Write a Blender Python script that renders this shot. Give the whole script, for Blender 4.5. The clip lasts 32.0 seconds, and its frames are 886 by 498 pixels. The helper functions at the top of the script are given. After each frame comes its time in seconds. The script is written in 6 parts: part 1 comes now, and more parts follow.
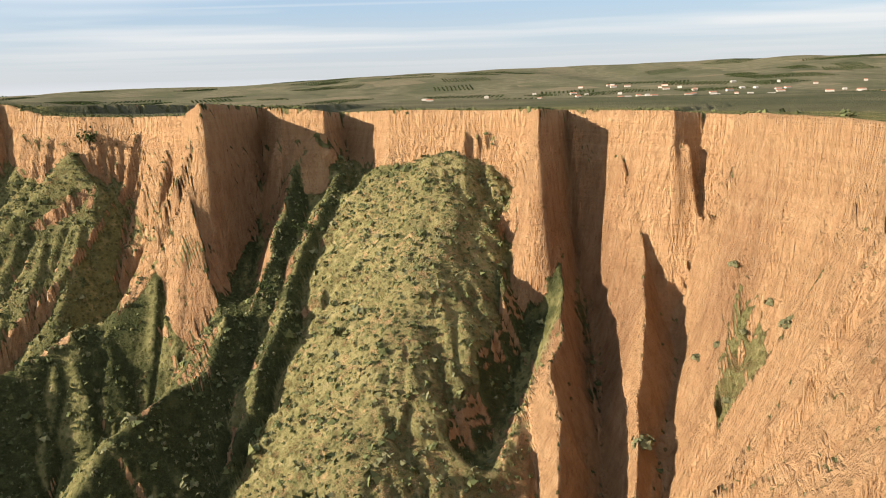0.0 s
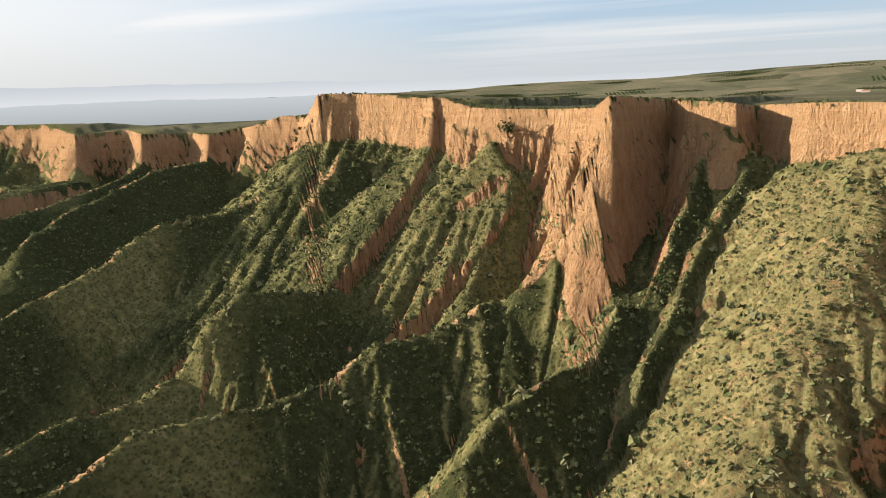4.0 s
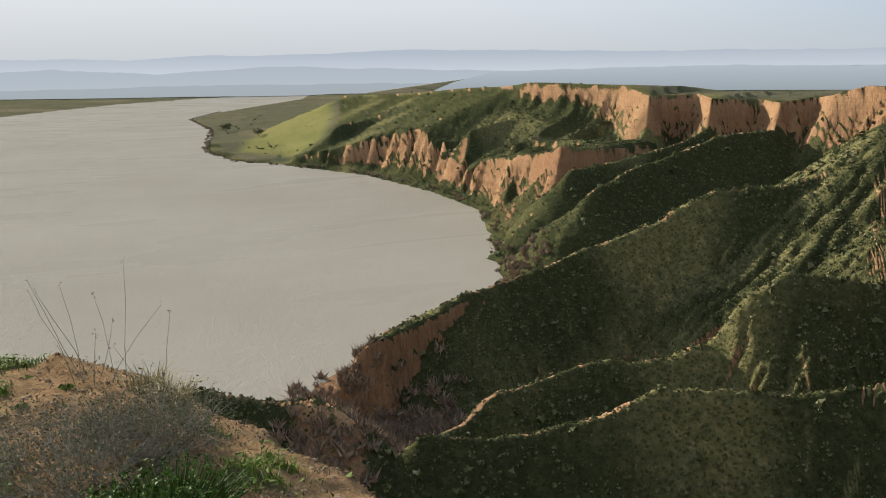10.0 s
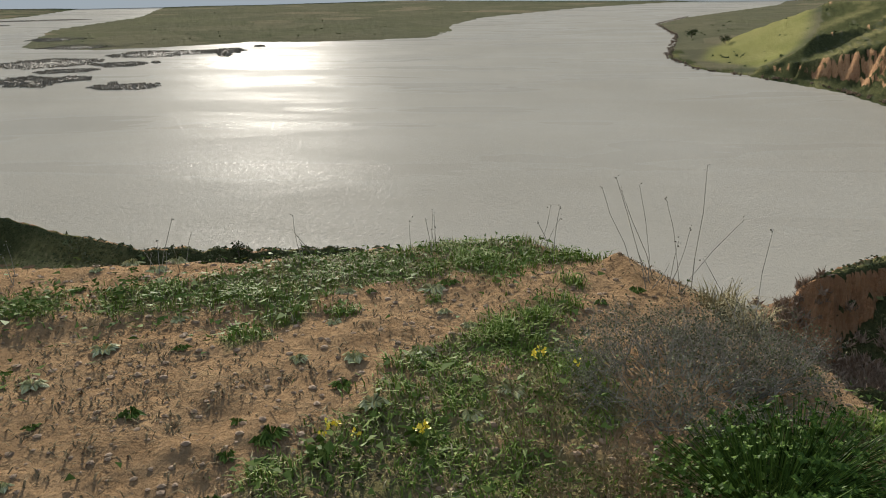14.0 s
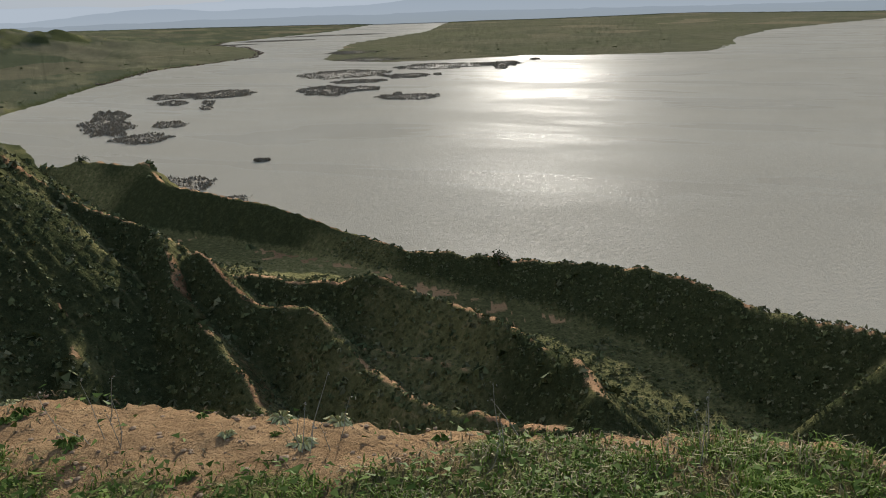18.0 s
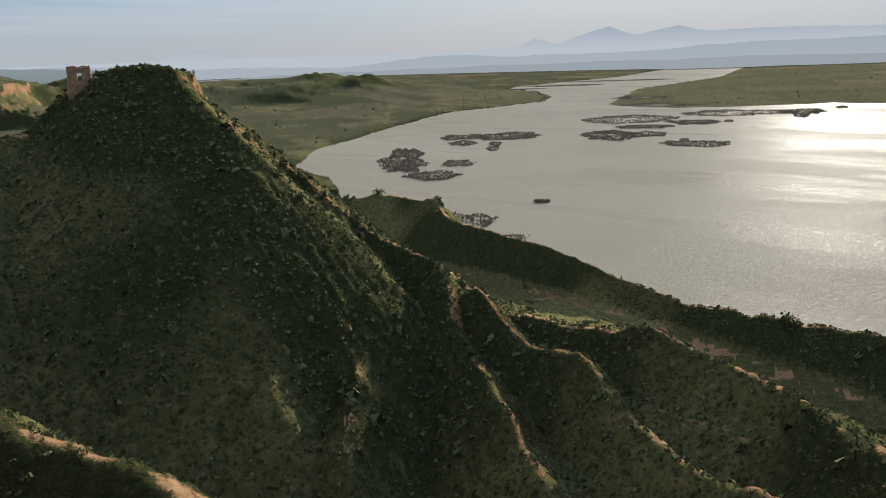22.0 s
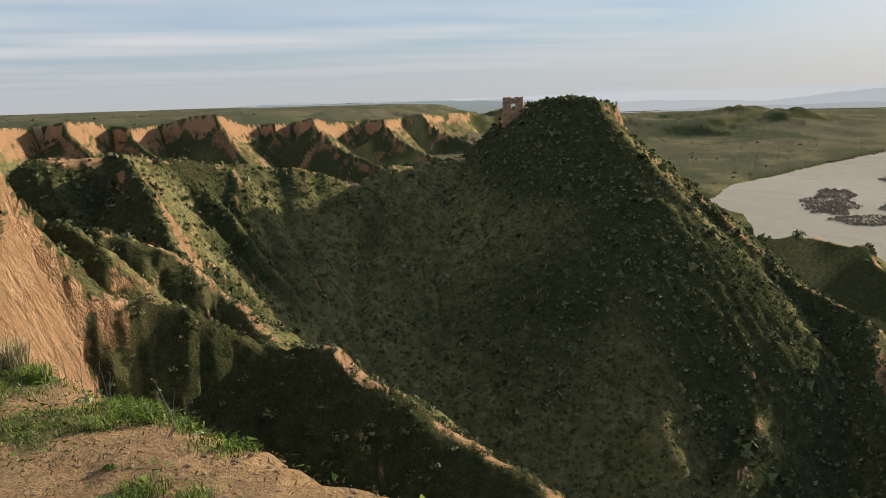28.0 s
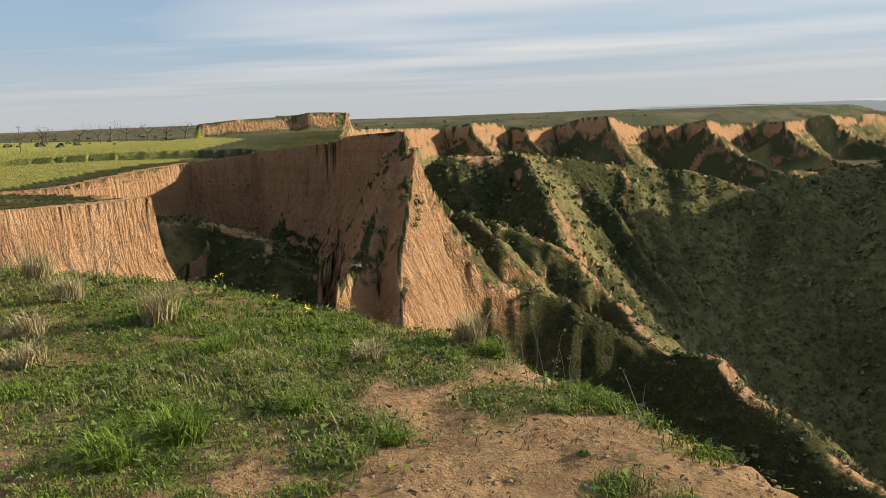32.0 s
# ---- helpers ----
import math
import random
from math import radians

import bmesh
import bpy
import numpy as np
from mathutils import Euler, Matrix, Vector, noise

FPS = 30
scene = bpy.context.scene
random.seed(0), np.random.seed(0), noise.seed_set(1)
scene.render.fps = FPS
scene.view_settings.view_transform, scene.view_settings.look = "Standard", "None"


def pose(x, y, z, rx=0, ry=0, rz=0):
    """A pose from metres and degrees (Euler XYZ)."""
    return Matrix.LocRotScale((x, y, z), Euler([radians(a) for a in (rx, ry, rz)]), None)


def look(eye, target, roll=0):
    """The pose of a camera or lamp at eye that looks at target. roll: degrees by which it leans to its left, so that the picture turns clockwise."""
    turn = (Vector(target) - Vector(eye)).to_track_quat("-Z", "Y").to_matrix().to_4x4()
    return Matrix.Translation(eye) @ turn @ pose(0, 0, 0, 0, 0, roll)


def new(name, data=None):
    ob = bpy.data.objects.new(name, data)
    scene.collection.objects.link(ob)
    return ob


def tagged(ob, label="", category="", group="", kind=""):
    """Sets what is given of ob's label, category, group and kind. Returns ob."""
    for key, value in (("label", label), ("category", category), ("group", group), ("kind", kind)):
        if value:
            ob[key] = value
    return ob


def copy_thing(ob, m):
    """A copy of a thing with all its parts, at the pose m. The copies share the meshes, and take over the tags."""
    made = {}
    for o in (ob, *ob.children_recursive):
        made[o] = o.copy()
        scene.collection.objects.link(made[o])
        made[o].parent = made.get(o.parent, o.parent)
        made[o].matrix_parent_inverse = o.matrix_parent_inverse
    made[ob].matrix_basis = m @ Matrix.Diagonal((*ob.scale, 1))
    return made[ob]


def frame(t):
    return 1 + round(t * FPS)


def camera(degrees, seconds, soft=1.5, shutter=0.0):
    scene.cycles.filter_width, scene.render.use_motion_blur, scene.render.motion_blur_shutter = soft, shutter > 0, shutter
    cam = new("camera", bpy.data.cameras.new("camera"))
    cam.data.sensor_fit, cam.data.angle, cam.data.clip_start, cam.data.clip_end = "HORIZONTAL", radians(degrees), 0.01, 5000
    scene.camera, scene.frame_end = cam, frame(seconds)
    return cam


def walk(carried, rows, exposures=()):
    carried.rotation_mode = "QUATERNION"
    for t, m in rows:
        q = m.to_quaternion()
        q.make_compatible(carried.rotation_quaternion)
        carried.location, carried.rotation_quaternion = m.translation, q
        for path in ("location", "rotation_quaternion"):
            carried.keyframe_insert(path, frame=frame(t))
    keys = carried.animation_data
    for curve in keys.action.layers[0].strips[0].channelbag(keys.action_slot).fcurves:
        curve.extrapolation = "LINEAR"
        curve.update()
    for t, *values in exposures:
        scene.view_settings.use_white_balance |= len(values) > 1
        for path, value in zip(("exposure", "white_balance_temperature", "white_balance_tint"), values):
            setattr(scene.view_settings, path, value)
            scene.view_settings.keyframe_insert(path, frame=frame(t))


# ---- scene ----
cam = camera(55.8, 32.0, 1.0)
PATH = [
    (0.0, pose(-0.00, 0.00, 100.00, 79.01, 1.59, -0.00)),
    (0.5, pose(0.24, -0.25, 99.93, 78.95, 1.69, 3.80)),
    (1.0, pose(0.44, -0.35, 99.95, 78.92, 1.83, 7.53)),
    (1.5, pose(0.60, -0.32, 99.96, 78.91, 2.03, 10.99)),
    (2.0, pose(0.60, -0.32, 100.02, 79.02, 2.18, 14.22)),
    (2.5, pose(0.71, -0.26, 100.05, 79.14, 2.37, 17.45)),
    (4.5, pose(0.87, 0.07, 100.00, 79.38, 1.97, 30.87)),
    (5.0, pose(0.82, 0.13, 99.98, 79.31, 1.77, 34.61)),
    (5.5, pose(0.70, 0.36, 99.99, 79.35, 1.59, 38.63)),
    (6.0, pose(0.54, 0.54, 99.95, 79.57, 1.40, 42.93)),
    (6.5, pose(0.40, 0.64, 99.96, 79.87, 1.30, 46.64)),
    (7.0, pose(0.28, 0.71, 99.94, 80.07, 1.12, 50.16)),
    (7.5, pose(0.24, 0.76, 99.93, 80.08, 0.96, 53.47)),
    (8.0, pose(0.19, 0.73, 99.98, 80.11, 0.90, 56.58)),
    (8.5, pose(0.15, 0.73, 99.97, 80.12, 0.92, 59.41)),
    (9.0, pose(0.12, 0.72, 99.96, 79.90, 0.82, 61.78)),
    (9.5, pose(0.10, 0.73, 99.95, 79.15, 0.72, 63.52)),
    (10.0, pose(0.09, 0.73, 99.93, 78.04, 0.66, 64.63)),
    (10.5, pose(0.12, 0.74, 99.93, 76.66, 0.74, 64.97)),
    (11.0, pose(0.15, 0.74, 99.92, 75.23, 0.66, 65.21)),
    (11.5, pose(0.17, 0.74, 99.92, 73.90, 0.57, 66.23)),
    (12.0, pose(0.14, 0.73, 99.91, 73.20, 0.38, 68.96)),
    (12.5, pose(0.10, 0.65, 99.91, 72.90, 0.24, 74.43)),
    (13.0, pose(0.03, 0.53, 99.91, 72.60, 0.28, 81.27)),
    (13.5, pose(-0.19, 0.25, 99.88, 72.32, 0.62, 88.82)),
    (14.0, pose(-0.40, 0.06, 99.87, 72.18, 0.63, 95.12)),
    (14.5, pose(-0.64, -0.10, 99.86, 72.16, 0.45, 99.78)),
    (15.0, pose(-0.86, -0.24, 99.86, 72.22, 0.36, 104.02)),
    (15.5, pose(-1.02, -0.30, 99.90, 72.03, 0.60, 107.23)),
    (17.5, pose(-2.21, -0.08, 100.00, 73.35, 1.43, 111.74)),
    (18.0, pose(-2.22, -0.20, 100.05, 73.39, 1.70, 113.26)),
    (18.5, pose(-2.23, -0.26, 100.12, 73.45, 1.72, 115.34)),
    (19.0, pose(-2.48, -0.51, 100.10, 73.72, 1.49, 117.71)),
    (19.5, pose(-2.52, -0.63, 100.14, 74.00, 1.56, 120.53)),
    (20.0, pose(-2.60, -0.85, 100.16, 74.05, 2.08, 123.49)),
    (20.5, pose(-2.68, -1.15, 100.17, 74.64, 2.38, 126.22)),
    (21.0, pose(-2.77, -1.46, 100.18, 75.51, 2.04, 128.68)),
    (21.5, pose(-2.81, -1.68, 100.17, 76.38, 1.86, 130.54)),
    (22.0, pose(-2.87, -1.85, 100.17, 76.93, 2.04, 132.28)),
    (22.5, pose(-2.90, -1.94, 100.20, 77.48, 1.75, 134.38)),
    (23.0, pose(-3.01, -2.17, 100.18, 78.00, 1.23, 136.15)),
    (23.5, pose(-2.99, -2.25, 100.21, 78.37, 1.17, 137.53)),
    (24.0, pose(-3.07, -2.34, 100.21, 78.61, 1.42, 138.61)),
    (24.5, pose(-3.08, -2.47, 100.19, 78.70, 1.72, 139.86)),
    (26.5, pose(-3.00, -2.57, 100.04, 79.75, 2.11, 150.79)),
    (27.0, pose(-2.91, -2.62, 100.02, 79.97, 2.04, 154.05)),
    (27.5, pose(-2.88, -2.66, 100.01, 80.02, 2.02, 157.08)),
    (28.0, pose(-2.83, -2.67, 100.01, 80.04, 1.98, 159.98)),
    (28.5, pose(-2.77, -2.69, 100.01, 80.13, 2.02, 162.95)),
    (29.0, pose(-2.70, -2.73, 100.01, 80.31, 2.03, 165.93)),
    (29.5, pose(-2.62, -2.78, 99.99, 80.58, 1.95, 169.41)),
    (30.0, pose(-2.55, -2.84, 99.97, 80.70, 1.94, 172.97)),
    (30.5, pose(-2.50, -2.90, 99.95, 80.75, 2.01, 176.39)),
    (31.0, pose(-2.46, -2.94, 99.94, 80.78, 2.12, 179.72)),
    (31.5, pose(-2.40, -3.01, 99.92, 80.94, 2.17, 182.94)),
    (32.0, pose(-2.34, -3.06, 99.90, 81.11, 2.21, 185.97)),
]
EXPOSURES = [(0.0, 0.75, 6600, 10), (3.0, 0.76, 6650, 10), (6.0, 0.44, 6200, 10), (9.0, 0.37, 6100, 9), (11.0, 0.37, 6000, 8), (12.0, 0.67, 5800, 7), (13.0, 0.43, 5800, 8), (14.0, 0.23, 5900, 8), (18.0, 0.03, 5800, 8), (24.0, 0.22, 6200, 10), (28.0, 0.31, 6500, 10), (32.0, 0.42, 6650, 10)]
walk(cam, PATH, EXPOSURES)

# ---- sky and sun ----
SUN_AZ, SUN_EL = 107.0, 17.0        # degrees to the left of +y, degrees up
sun_way = Vector((-math.sin(radians(SUN_AZ)) * math.cos(radians(SUN_EL)),
                  math.cos(radians(SUN_AZ)) * math.cos(radians(SUN_EL)), math.sin(radians(SUN_EL))))
sun = new("sun", bpy.data.lights.new("sun", "SUN"))
sun.data.energy, sun.data.angle, sun.data.color = 7.2, radians(0.6), (1.0, 0.87, 0.70)
sun.matrix_world = look(sun_way * 1000 + Vector((0, 0, 100)), (0, 0, 100))

world = bpy.data.worlds.new("sky")
scene.world = world
world.use_nodes = True
wn, wl = world.node_tree.nodes, world.node_tree.links
wn.clear()
w_out, w_bg = wn.new("ShaderNodeOutputWorld"), wn.new("ShaderNodeBackground")
w_sky = wn.new("ShaderNodeTexSky")
w_sky.sky_type, w_sky.sun_disc = "NISHITA", False
w_sky.sun_elevation, w_sky.sun_rotation = radians(SUN_EL), radians(-SUN_AZ)
w_sky.air_density, w_sky.dust_density, w_sky.ozone_density, w_sky.altitude = 1.0, 0.8, 1.0, 500
w_bg.inputs["Strength"].default_value = 0.09
# thin veils of high cloud drawn out along one direction
w_co = wn.new("ShaderNodeTexCoord")
w_sep = wn.new("ShaderNodeSeparateXYZ")
wl.new(w_co.outputs["Generated"], w_sep.inputs[0])
w_zz = wn.new("ShaderNodeMath"); w_zz.operation = "MAXIMUM"; w_zz.inputs[1].default_value = 0.015
wl.new(w_sep.outputs["Z"], w_zz.inputs[0])
w_div = wn.new("ShaderNodeVectorMath"); w_div.operation = "DIVIDE"
w_cmb = wn.new("ShaderNodeCombineXYZ")
for k in range(3):
    wl.new(w_zz.outputs[0], w_cmb.inputs[k])
wl.new(w_co.outputs["Generated"], w_div.inputs[0]); wl.new(w_cmb.outputs[0], w_div.inputs[1])
w_map = wn.new("ShaderNodeMapping")
w_map.inputs["Rotation"].default_value = (0, 0, radians(-35))
w_map.inputs["Scale"].default_value = (0.075, 0.13, 0.0)
wl.new(w_div.outputs[0], w_map.inputs[0])
w_noise = wn.new("ShaderNodeTexNoise")
w_noise.inputs["Scale"].default_value, w_noise.inputs["Detail"].default_value = 1.2, 3.0
w_noise.inputs["Roughness"].default_value = 0.5
wl.new(w_map.outputs[0], w_noise.inputs[0])
w_ramp = wn.new("ShaderNodeValToRGB")
w_ramp.color_ramp.elements[0].position, w_ramp.color_ramp.elements[1].position = 0.42, 0.62
wl.new(w_noise.outputs[0], w_ramp.inputs[0])
w_fade = wn.new("ShaderNodeMapRange")
w_fade.inputs["From Min"].default_value, w_fade.inputs["From Max"].default_value = 0.015, 0.07
w_fade.inputs["To Max"].default_value = 0.85
wl.new(w_sep.outputs["Z"], w_fade.inputs["Value"])
w_amt = wn.new("ShaderNodeMath"); w_amt.operation = "MULTIPLY"
wl.new(w_ramp.outputs[0], w_amt.inputs[0]); wl.new(w_fade.outputs[0], w_amt.inputs[1])
# old vapour trails, thin and drawn out
w_trail = wn.new("ShaderNodeMapping")
w_trail.inputs["Rotation"].default_value = (0, 0, radians(-12))
w_trail.inputs["Scale"].default_value = (0.02, 0.85, 0.0)
wl.new(w_div.outputs[0], w_trail.inputs[0])
w_thin = wn.new("ShaderNodeTexNoise")
w_thin.inputs["Scale"].default_value, w_thin.inputs["Detail"].default_value = 1.0, 2.0
wl.new(w_trail.outputs[0], w_thin.inputs[0])
w_line = wn.new("ShaderNodeMapRange")
w_line.inputs["From Min"].default_value, w_line.inputs["From Max"].default_value, w_line.inputs["To Max"].default_value = 0.58, 0.70, 0.5
wl.new(w_thin.outputs[0], w_line.inputs["Value"])
w_high = wn.new("ShaderNodeMapRange")
w_high.inputs["From Min"].default_value, w_high.inputs["From Max"].default_value = 0.07, 0.11
wl.new(w_sep.outputs["Z"], w_high.inputs["Value"])
w_streak = wn.new("ShaderNodeMath"); w_streak.operation = "MULTIPLY"
wl.new(w_line.outputs[0], w_streak.inputs[0]); wl.new(w_high.outputs[0], w_streak.inputs[1])
w_both = wn.new("ShaderNodeMath"); w_both.operation = "MAXIMUM"
wl.new(w_amt.outputs[0], w_both.inputs[0]); wl.new(w_streak.outputs[0], w_both.inputs[1])
w_mix = wn.new("ShaderNodeMix"); w_mix.data_type = "RGBA"
# winter air: the clear sky above is washed towards an even blue
w_blue = wn.new("ShaderNodeMix"); w_blue.data_type = "RGBA"
w_blue.inputs[0].default_value = 0.68
wl.new(w_sky.outputs[0], w_blue.inputs[6])
w_blue.inputs[7].default_value = (2.9, 4.1, 5.8, 1)
# the veil thickens towards the west
w_dot = wn.new("ShaderNodeVectorMath"); w_dot.operation = "DOT_PRODUCT"
wl.new(w_co.outputs["Generated"], w_dot.inputs[0])
w_dot.inputs[1].default_value = (-math.sin(radians(85)), math.cos(radians(85)), 0.0)
w_veil = wn.new("ShaderNodeMapRange"); w_veil.interpolation_type = "SMOOTHSTEP"
w_veil.inputs["From Min"].default_value, w_veil.inputs["From Max"].default_value = 0.4, 1.0
w_veil.inputs["To Max"].default_value = 0.92
wl.new(w_dot.outputs["Value"], w_veil.inputs["Value"])
w_sum = wn.new("ShaderNodeMath"); w_sum.operation = "MAXIMUM"
wl.new(w_both.outputs[0], w_sum.inputs[0]); wl.new(w_veil.outputs[0], w_sum.inputs[1])
wl.new(w_sum.outputs[0], w_mix.inputs[0]); wl.new(w_blue.outputs[2], w_mix.inputs[6])
w_mix.inputs[7].default_value = (6.9, 6.8, 6.7, 1)
# pale haze low over the horizon
w_low = wn.new("ShaderNodeMapRange")
w_low.inputs["From Min"].default_value, w_low.inputs["From Max"].default_value = -0.01, 0.11
w_low.inputs["To Min"].default_value, w_low.inputs["To Max"].default_value = 0.8, 0.0
w_low.interpolation_type = "SMOOTHSTEP"
wl.new(w_sep.outputs["Z"], w_low.inputs["Value"])
w_haze = wn.new("ShaderNodeMix"); w_haze.data_type = "RGBA"
wl.new(w_low.outputs[0], w_haze.inputs[0]); wl.new(w_mix.outputs[2], w_haze.inputs[6])
w_haze.inputs[7].default_value = (4.7, 4.8, 4.85, 1)
wl.new(w_haze.outputs[2], w_bg.inputs["Color"]); wl.new(w_bg.outputs[0], w_out.inputs[0])

# ---- materials ----
def nodes_of(name):
    m = bpy.data.materials.new(name)
    m.use_nodes = True
    t = m.node_tree
    return m, t, t.nodes["Principled BSDF"]


def noise_node(t, scale, detail=5.0, rough=0.6, vec=None, dist=0.0):
    n = t.nodes.new("ShaderNodeTexNoise")
    n.inputs["Scale"].default_value, n.inputs["Detail"].default_value = scale, detail
    n.inputs["Roughness"].default_value, n.inputs["Distortion"].default_value = rough, dist
    if vec is not None:
        t.links.new(vec, n.inputs["Vector"])
    return n.outputs["Fac"]


def ramp_node(t, fac, stops):
    r = t.nodes.new("ShaderNodeValToRGB")
    e = r.color_ramp.elements
    while len(e) < len(stops):
        e.new(0.5)
    for el, (p, c) in zip(e, stops):
        el.position = p
        el.color = (*c, 1) if len(c) == 3 else c
    t.links.new(fac, r.inputs[0])
    return r.outputs[0]


def mix_node(t, fac, a, b, blend="MIX"):
    m = t.nodes.new("ShaderNodeMix")
    m.data_type, m.blend_type = "RGBA", blend
    for sock, v in ((m.inputs[0], fac), (m.inputs[6], a), (m.inputs[7], b)):
        if isinstance(v, (int, float)):
            sock.default_value = v
        elif isinstance(v, tuple):
            sock.default_value = (*v, 1)
        else:
            t.links.new(v, sock)
    return m.outputs[2]


def math_node(t, op, a, b=0.0, clamp=False):
    m = t.nodes.new("ShaderNodeMath")
    m.operation, m.use_clamp = op, clamp
    for sock, v in zip(m.inputs, (a, b)):
        if isinstance(v, (int, float)):
            sock.default_value = v
        else:
            t.links.new(v, sock)
    return m.outputs[0]


def bump_node(t, bsdf, height, strength, dist):
    b = t.nodes.new("ShaderNodeBump")
    b.inputs["Strength"].default_value, b.inputs["Distance"].default_value = strength, dist
    t.links.new(height, b.inputs["Height"])
    t.links.new(b.outputs[0], bsdf.inputs["Normal"])


def attr_node(t, name):
    a = t.nodes.new("ShaderNodeAttribute")
    a.attribute_name = name
    return a.outputs["Fac"]


def object_coords(t):
    return t.nodes.new("ShaderNodeTexCoord").outputs["Object"]


def terrain_material():
    """Clay, scrub and crops, by the cover stored on the ground's points."""
    m, t, b = nodes_of("clay_and_scrub")
    co = object_coords(t)
    mp = t.nodes.new("ShaderNodeMapping")
    mp.inputs["Scale"].default_value = (0.012, 0.012, 1.0)
    t.links.new(co, mp.inputs[0])
    strata = noise_node(t, 0.9, 6, 0.7, mp.outputs[0])
    big, mid, fine = noise_node(t, 0.03, 4, 0.6, co), noise_node(t, 0.45, 6, 0.65, co), noise_node(t, 5.0, 6, 0.7, co)
    clay = ramp_node(t, strata, [(0.3, (0.36, 0.19, 0.095)), (0.5, (0.50, 0.29, 0.145)), (0.7, (0.60, 0.385, 0.21))])
    clay = mix_node(t, 0.2, clay, ramp_node(t, mid, [(0.3, (0.32, 0.17, 0.085)), (0.7, (0.66, 0.42, 0.23))]))
    clay = mix_node(t, 0.25, clay, ramp_node(t, fine, [(0.35, (0.22, 0.12, 0.06)), (0.65, (0.66, 0.45, 0.27))]))
    # red beds, and shade put into the colour of clay turned from the sun
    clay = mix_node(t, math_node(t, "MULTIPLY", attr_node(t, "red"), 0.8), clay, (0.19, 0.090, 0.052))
    grain = noise_node(t, 45.0, 6, 0.75, co)
    clay = mix_node(t, 0.22, clay, ramp_node(t, grain, [(0.35, (0.20, 0.12, 0.07)), (0.5, (0.50, 0.33, 0.19)), (0.68, (0.72, 0.54, 0.36))]))
    green = ramp_node(t, mid, [(0.3, (0.026, 0.033, 0.016)), (0.5, (0.046, 0.052, 0.024)), (0.68, (0.100, 0.098, 0.044))])
    green = mix_node(t, 0.45, green, ramp_node(t, fine, [(0.35, (0.016, 0.022, 0.011)), (0.65, (0.10, 0.108, 0.045))]))
    dots = t.nodes.new("ShaderNodeTexVoronoi")
    dots.inputs["Scale"].default_value = 0.85
    t.links.new(co, dots.inputs["Vector"])
    dot = math_node(t, "MULTIPLY", ramp_node(t, dots.outputs["Distance"], [(0.22, (1, 1, 1)), (0.42, (0, 0, 0))]), attr_node(t, "far"))
    # dry growth; on sunward slopes this pale tone also carries painted sunlight
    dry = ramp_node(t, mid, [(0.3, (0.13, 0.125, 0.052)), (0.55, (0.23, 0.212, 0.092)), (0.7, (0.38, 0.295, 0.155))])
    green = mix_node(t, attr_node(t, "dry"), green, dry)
    green = mix_node(t, math_node(t, "MULTIPLY", dot, 0.5), green, (0.028, 0.038, 0.015))
    straw = t.nodes.new("ShaderNodeTexVoronoi")
    straw.inputs["Scale"].default_value = 1.9
    t.links.new(co, straw.inputs["Vector"])
    wisp = math_node(t, "MULTIPLY", ramp_node(t, straw.outputs["Distance"], [(0.15, (1, 1, 1)), (0.34, (0, 0, 0))]), attr_node(t, "brush"))
    green = mix_node(t, math_node(t, "MULTIPLY", wisp, math_node(t, "ADD", math_node(t, "MULTIPLY", attr_node(t, "dry"), 0.32), 0.08)), green, (0.27, 0.24, 0.10))
    crop = ramp_node(t, big, [(0.3, (0.080, 0.083, 0.056)), (0.6, (0.115, 0.113, 0.078)), (0.75, (0.18, 0.155, 0.105))])
    cells = t.nodes.new("ShaderNodeTexVoronoi")
    cells.inputs["Scale"].default_value = 0.0065
    t.links.new(co, cells.inputs["Vector"])
    tone = t.nodes.new("ShaderNodeSeparateColor")
    t.links.new(cells.outputs["Color"], tone.inputs[0])
    parcel = ramp_node(t, tone.outputs[0], [(0.0, (0.06, 0.07, 0.045)), (0.35, (0.10, 0.11, 0.06)), (0.6, (0.15, 0.13, 0.09)), (0.8, (0.08, 0.09, 0.06)), (1.0, (0.30, 0.22, 0.15))])
    crop = mix_node(t, 0.6, crop, parcel)
    crop = mix_node(t, 0.18, crop, green)
    crop = mix_node(t, math_node(t, "MULTIPLY", attr_node(t, "dry"), 0.6), crop, ramp_node(t, big, [(0.35, (0.10, 0.095, 0.065)), (0.65, (0.19, 0.16, 0.115))]))
    crop = mix_node(t, attr_node(t, "sown"), crop, ramp_node(t, mid, [(0.3, (0.26, 0.27, 0.07)), (0.7, (0.40, 0.37, 0.11))]))
    # dark mottling on steep clay imitates shaded hollows by colour
    pit_shade = noise_node(t, 1.0, 5, 0.65, None, 0.15)
    pm = t.nodes.new("ShaderNodeMapping")
    pm.inputs["Scale"].default_value = (0.6, 0.6, 0.2)
    t.links.new(co, pm.inputs[0]); t.links.new(pm.outputs[0], pit_shade.node.inputs["Vector"])
    clay = mix_node(t, math_node(t, "MULTIPLY", attr_node(t, "rill"), 0.25), clay, ramp_node(t, pit_shade, [(0.36, (0.25, 0.12, 0.055)), (0.5, (0.52, 0.30, 0.15)), (0.66, (0.64, 0.43, 0.25))]))
    edge = math_node(t, "ADD", attr_node(t, "veg"), math_node(t, "MULTIPLY", math_node(t, "SUBTRACT", fine, 0.5), 0.9))
    edge = math_node(t, "ADD", edge, math_node(t, "MULTIPLY", math_node(t, "SUBTRACT", mid, 0.5), 0.7))
    # single tufts stand on the bare clay
    tufts = t.nodes.new("ShaderNodeTexVoronoi")
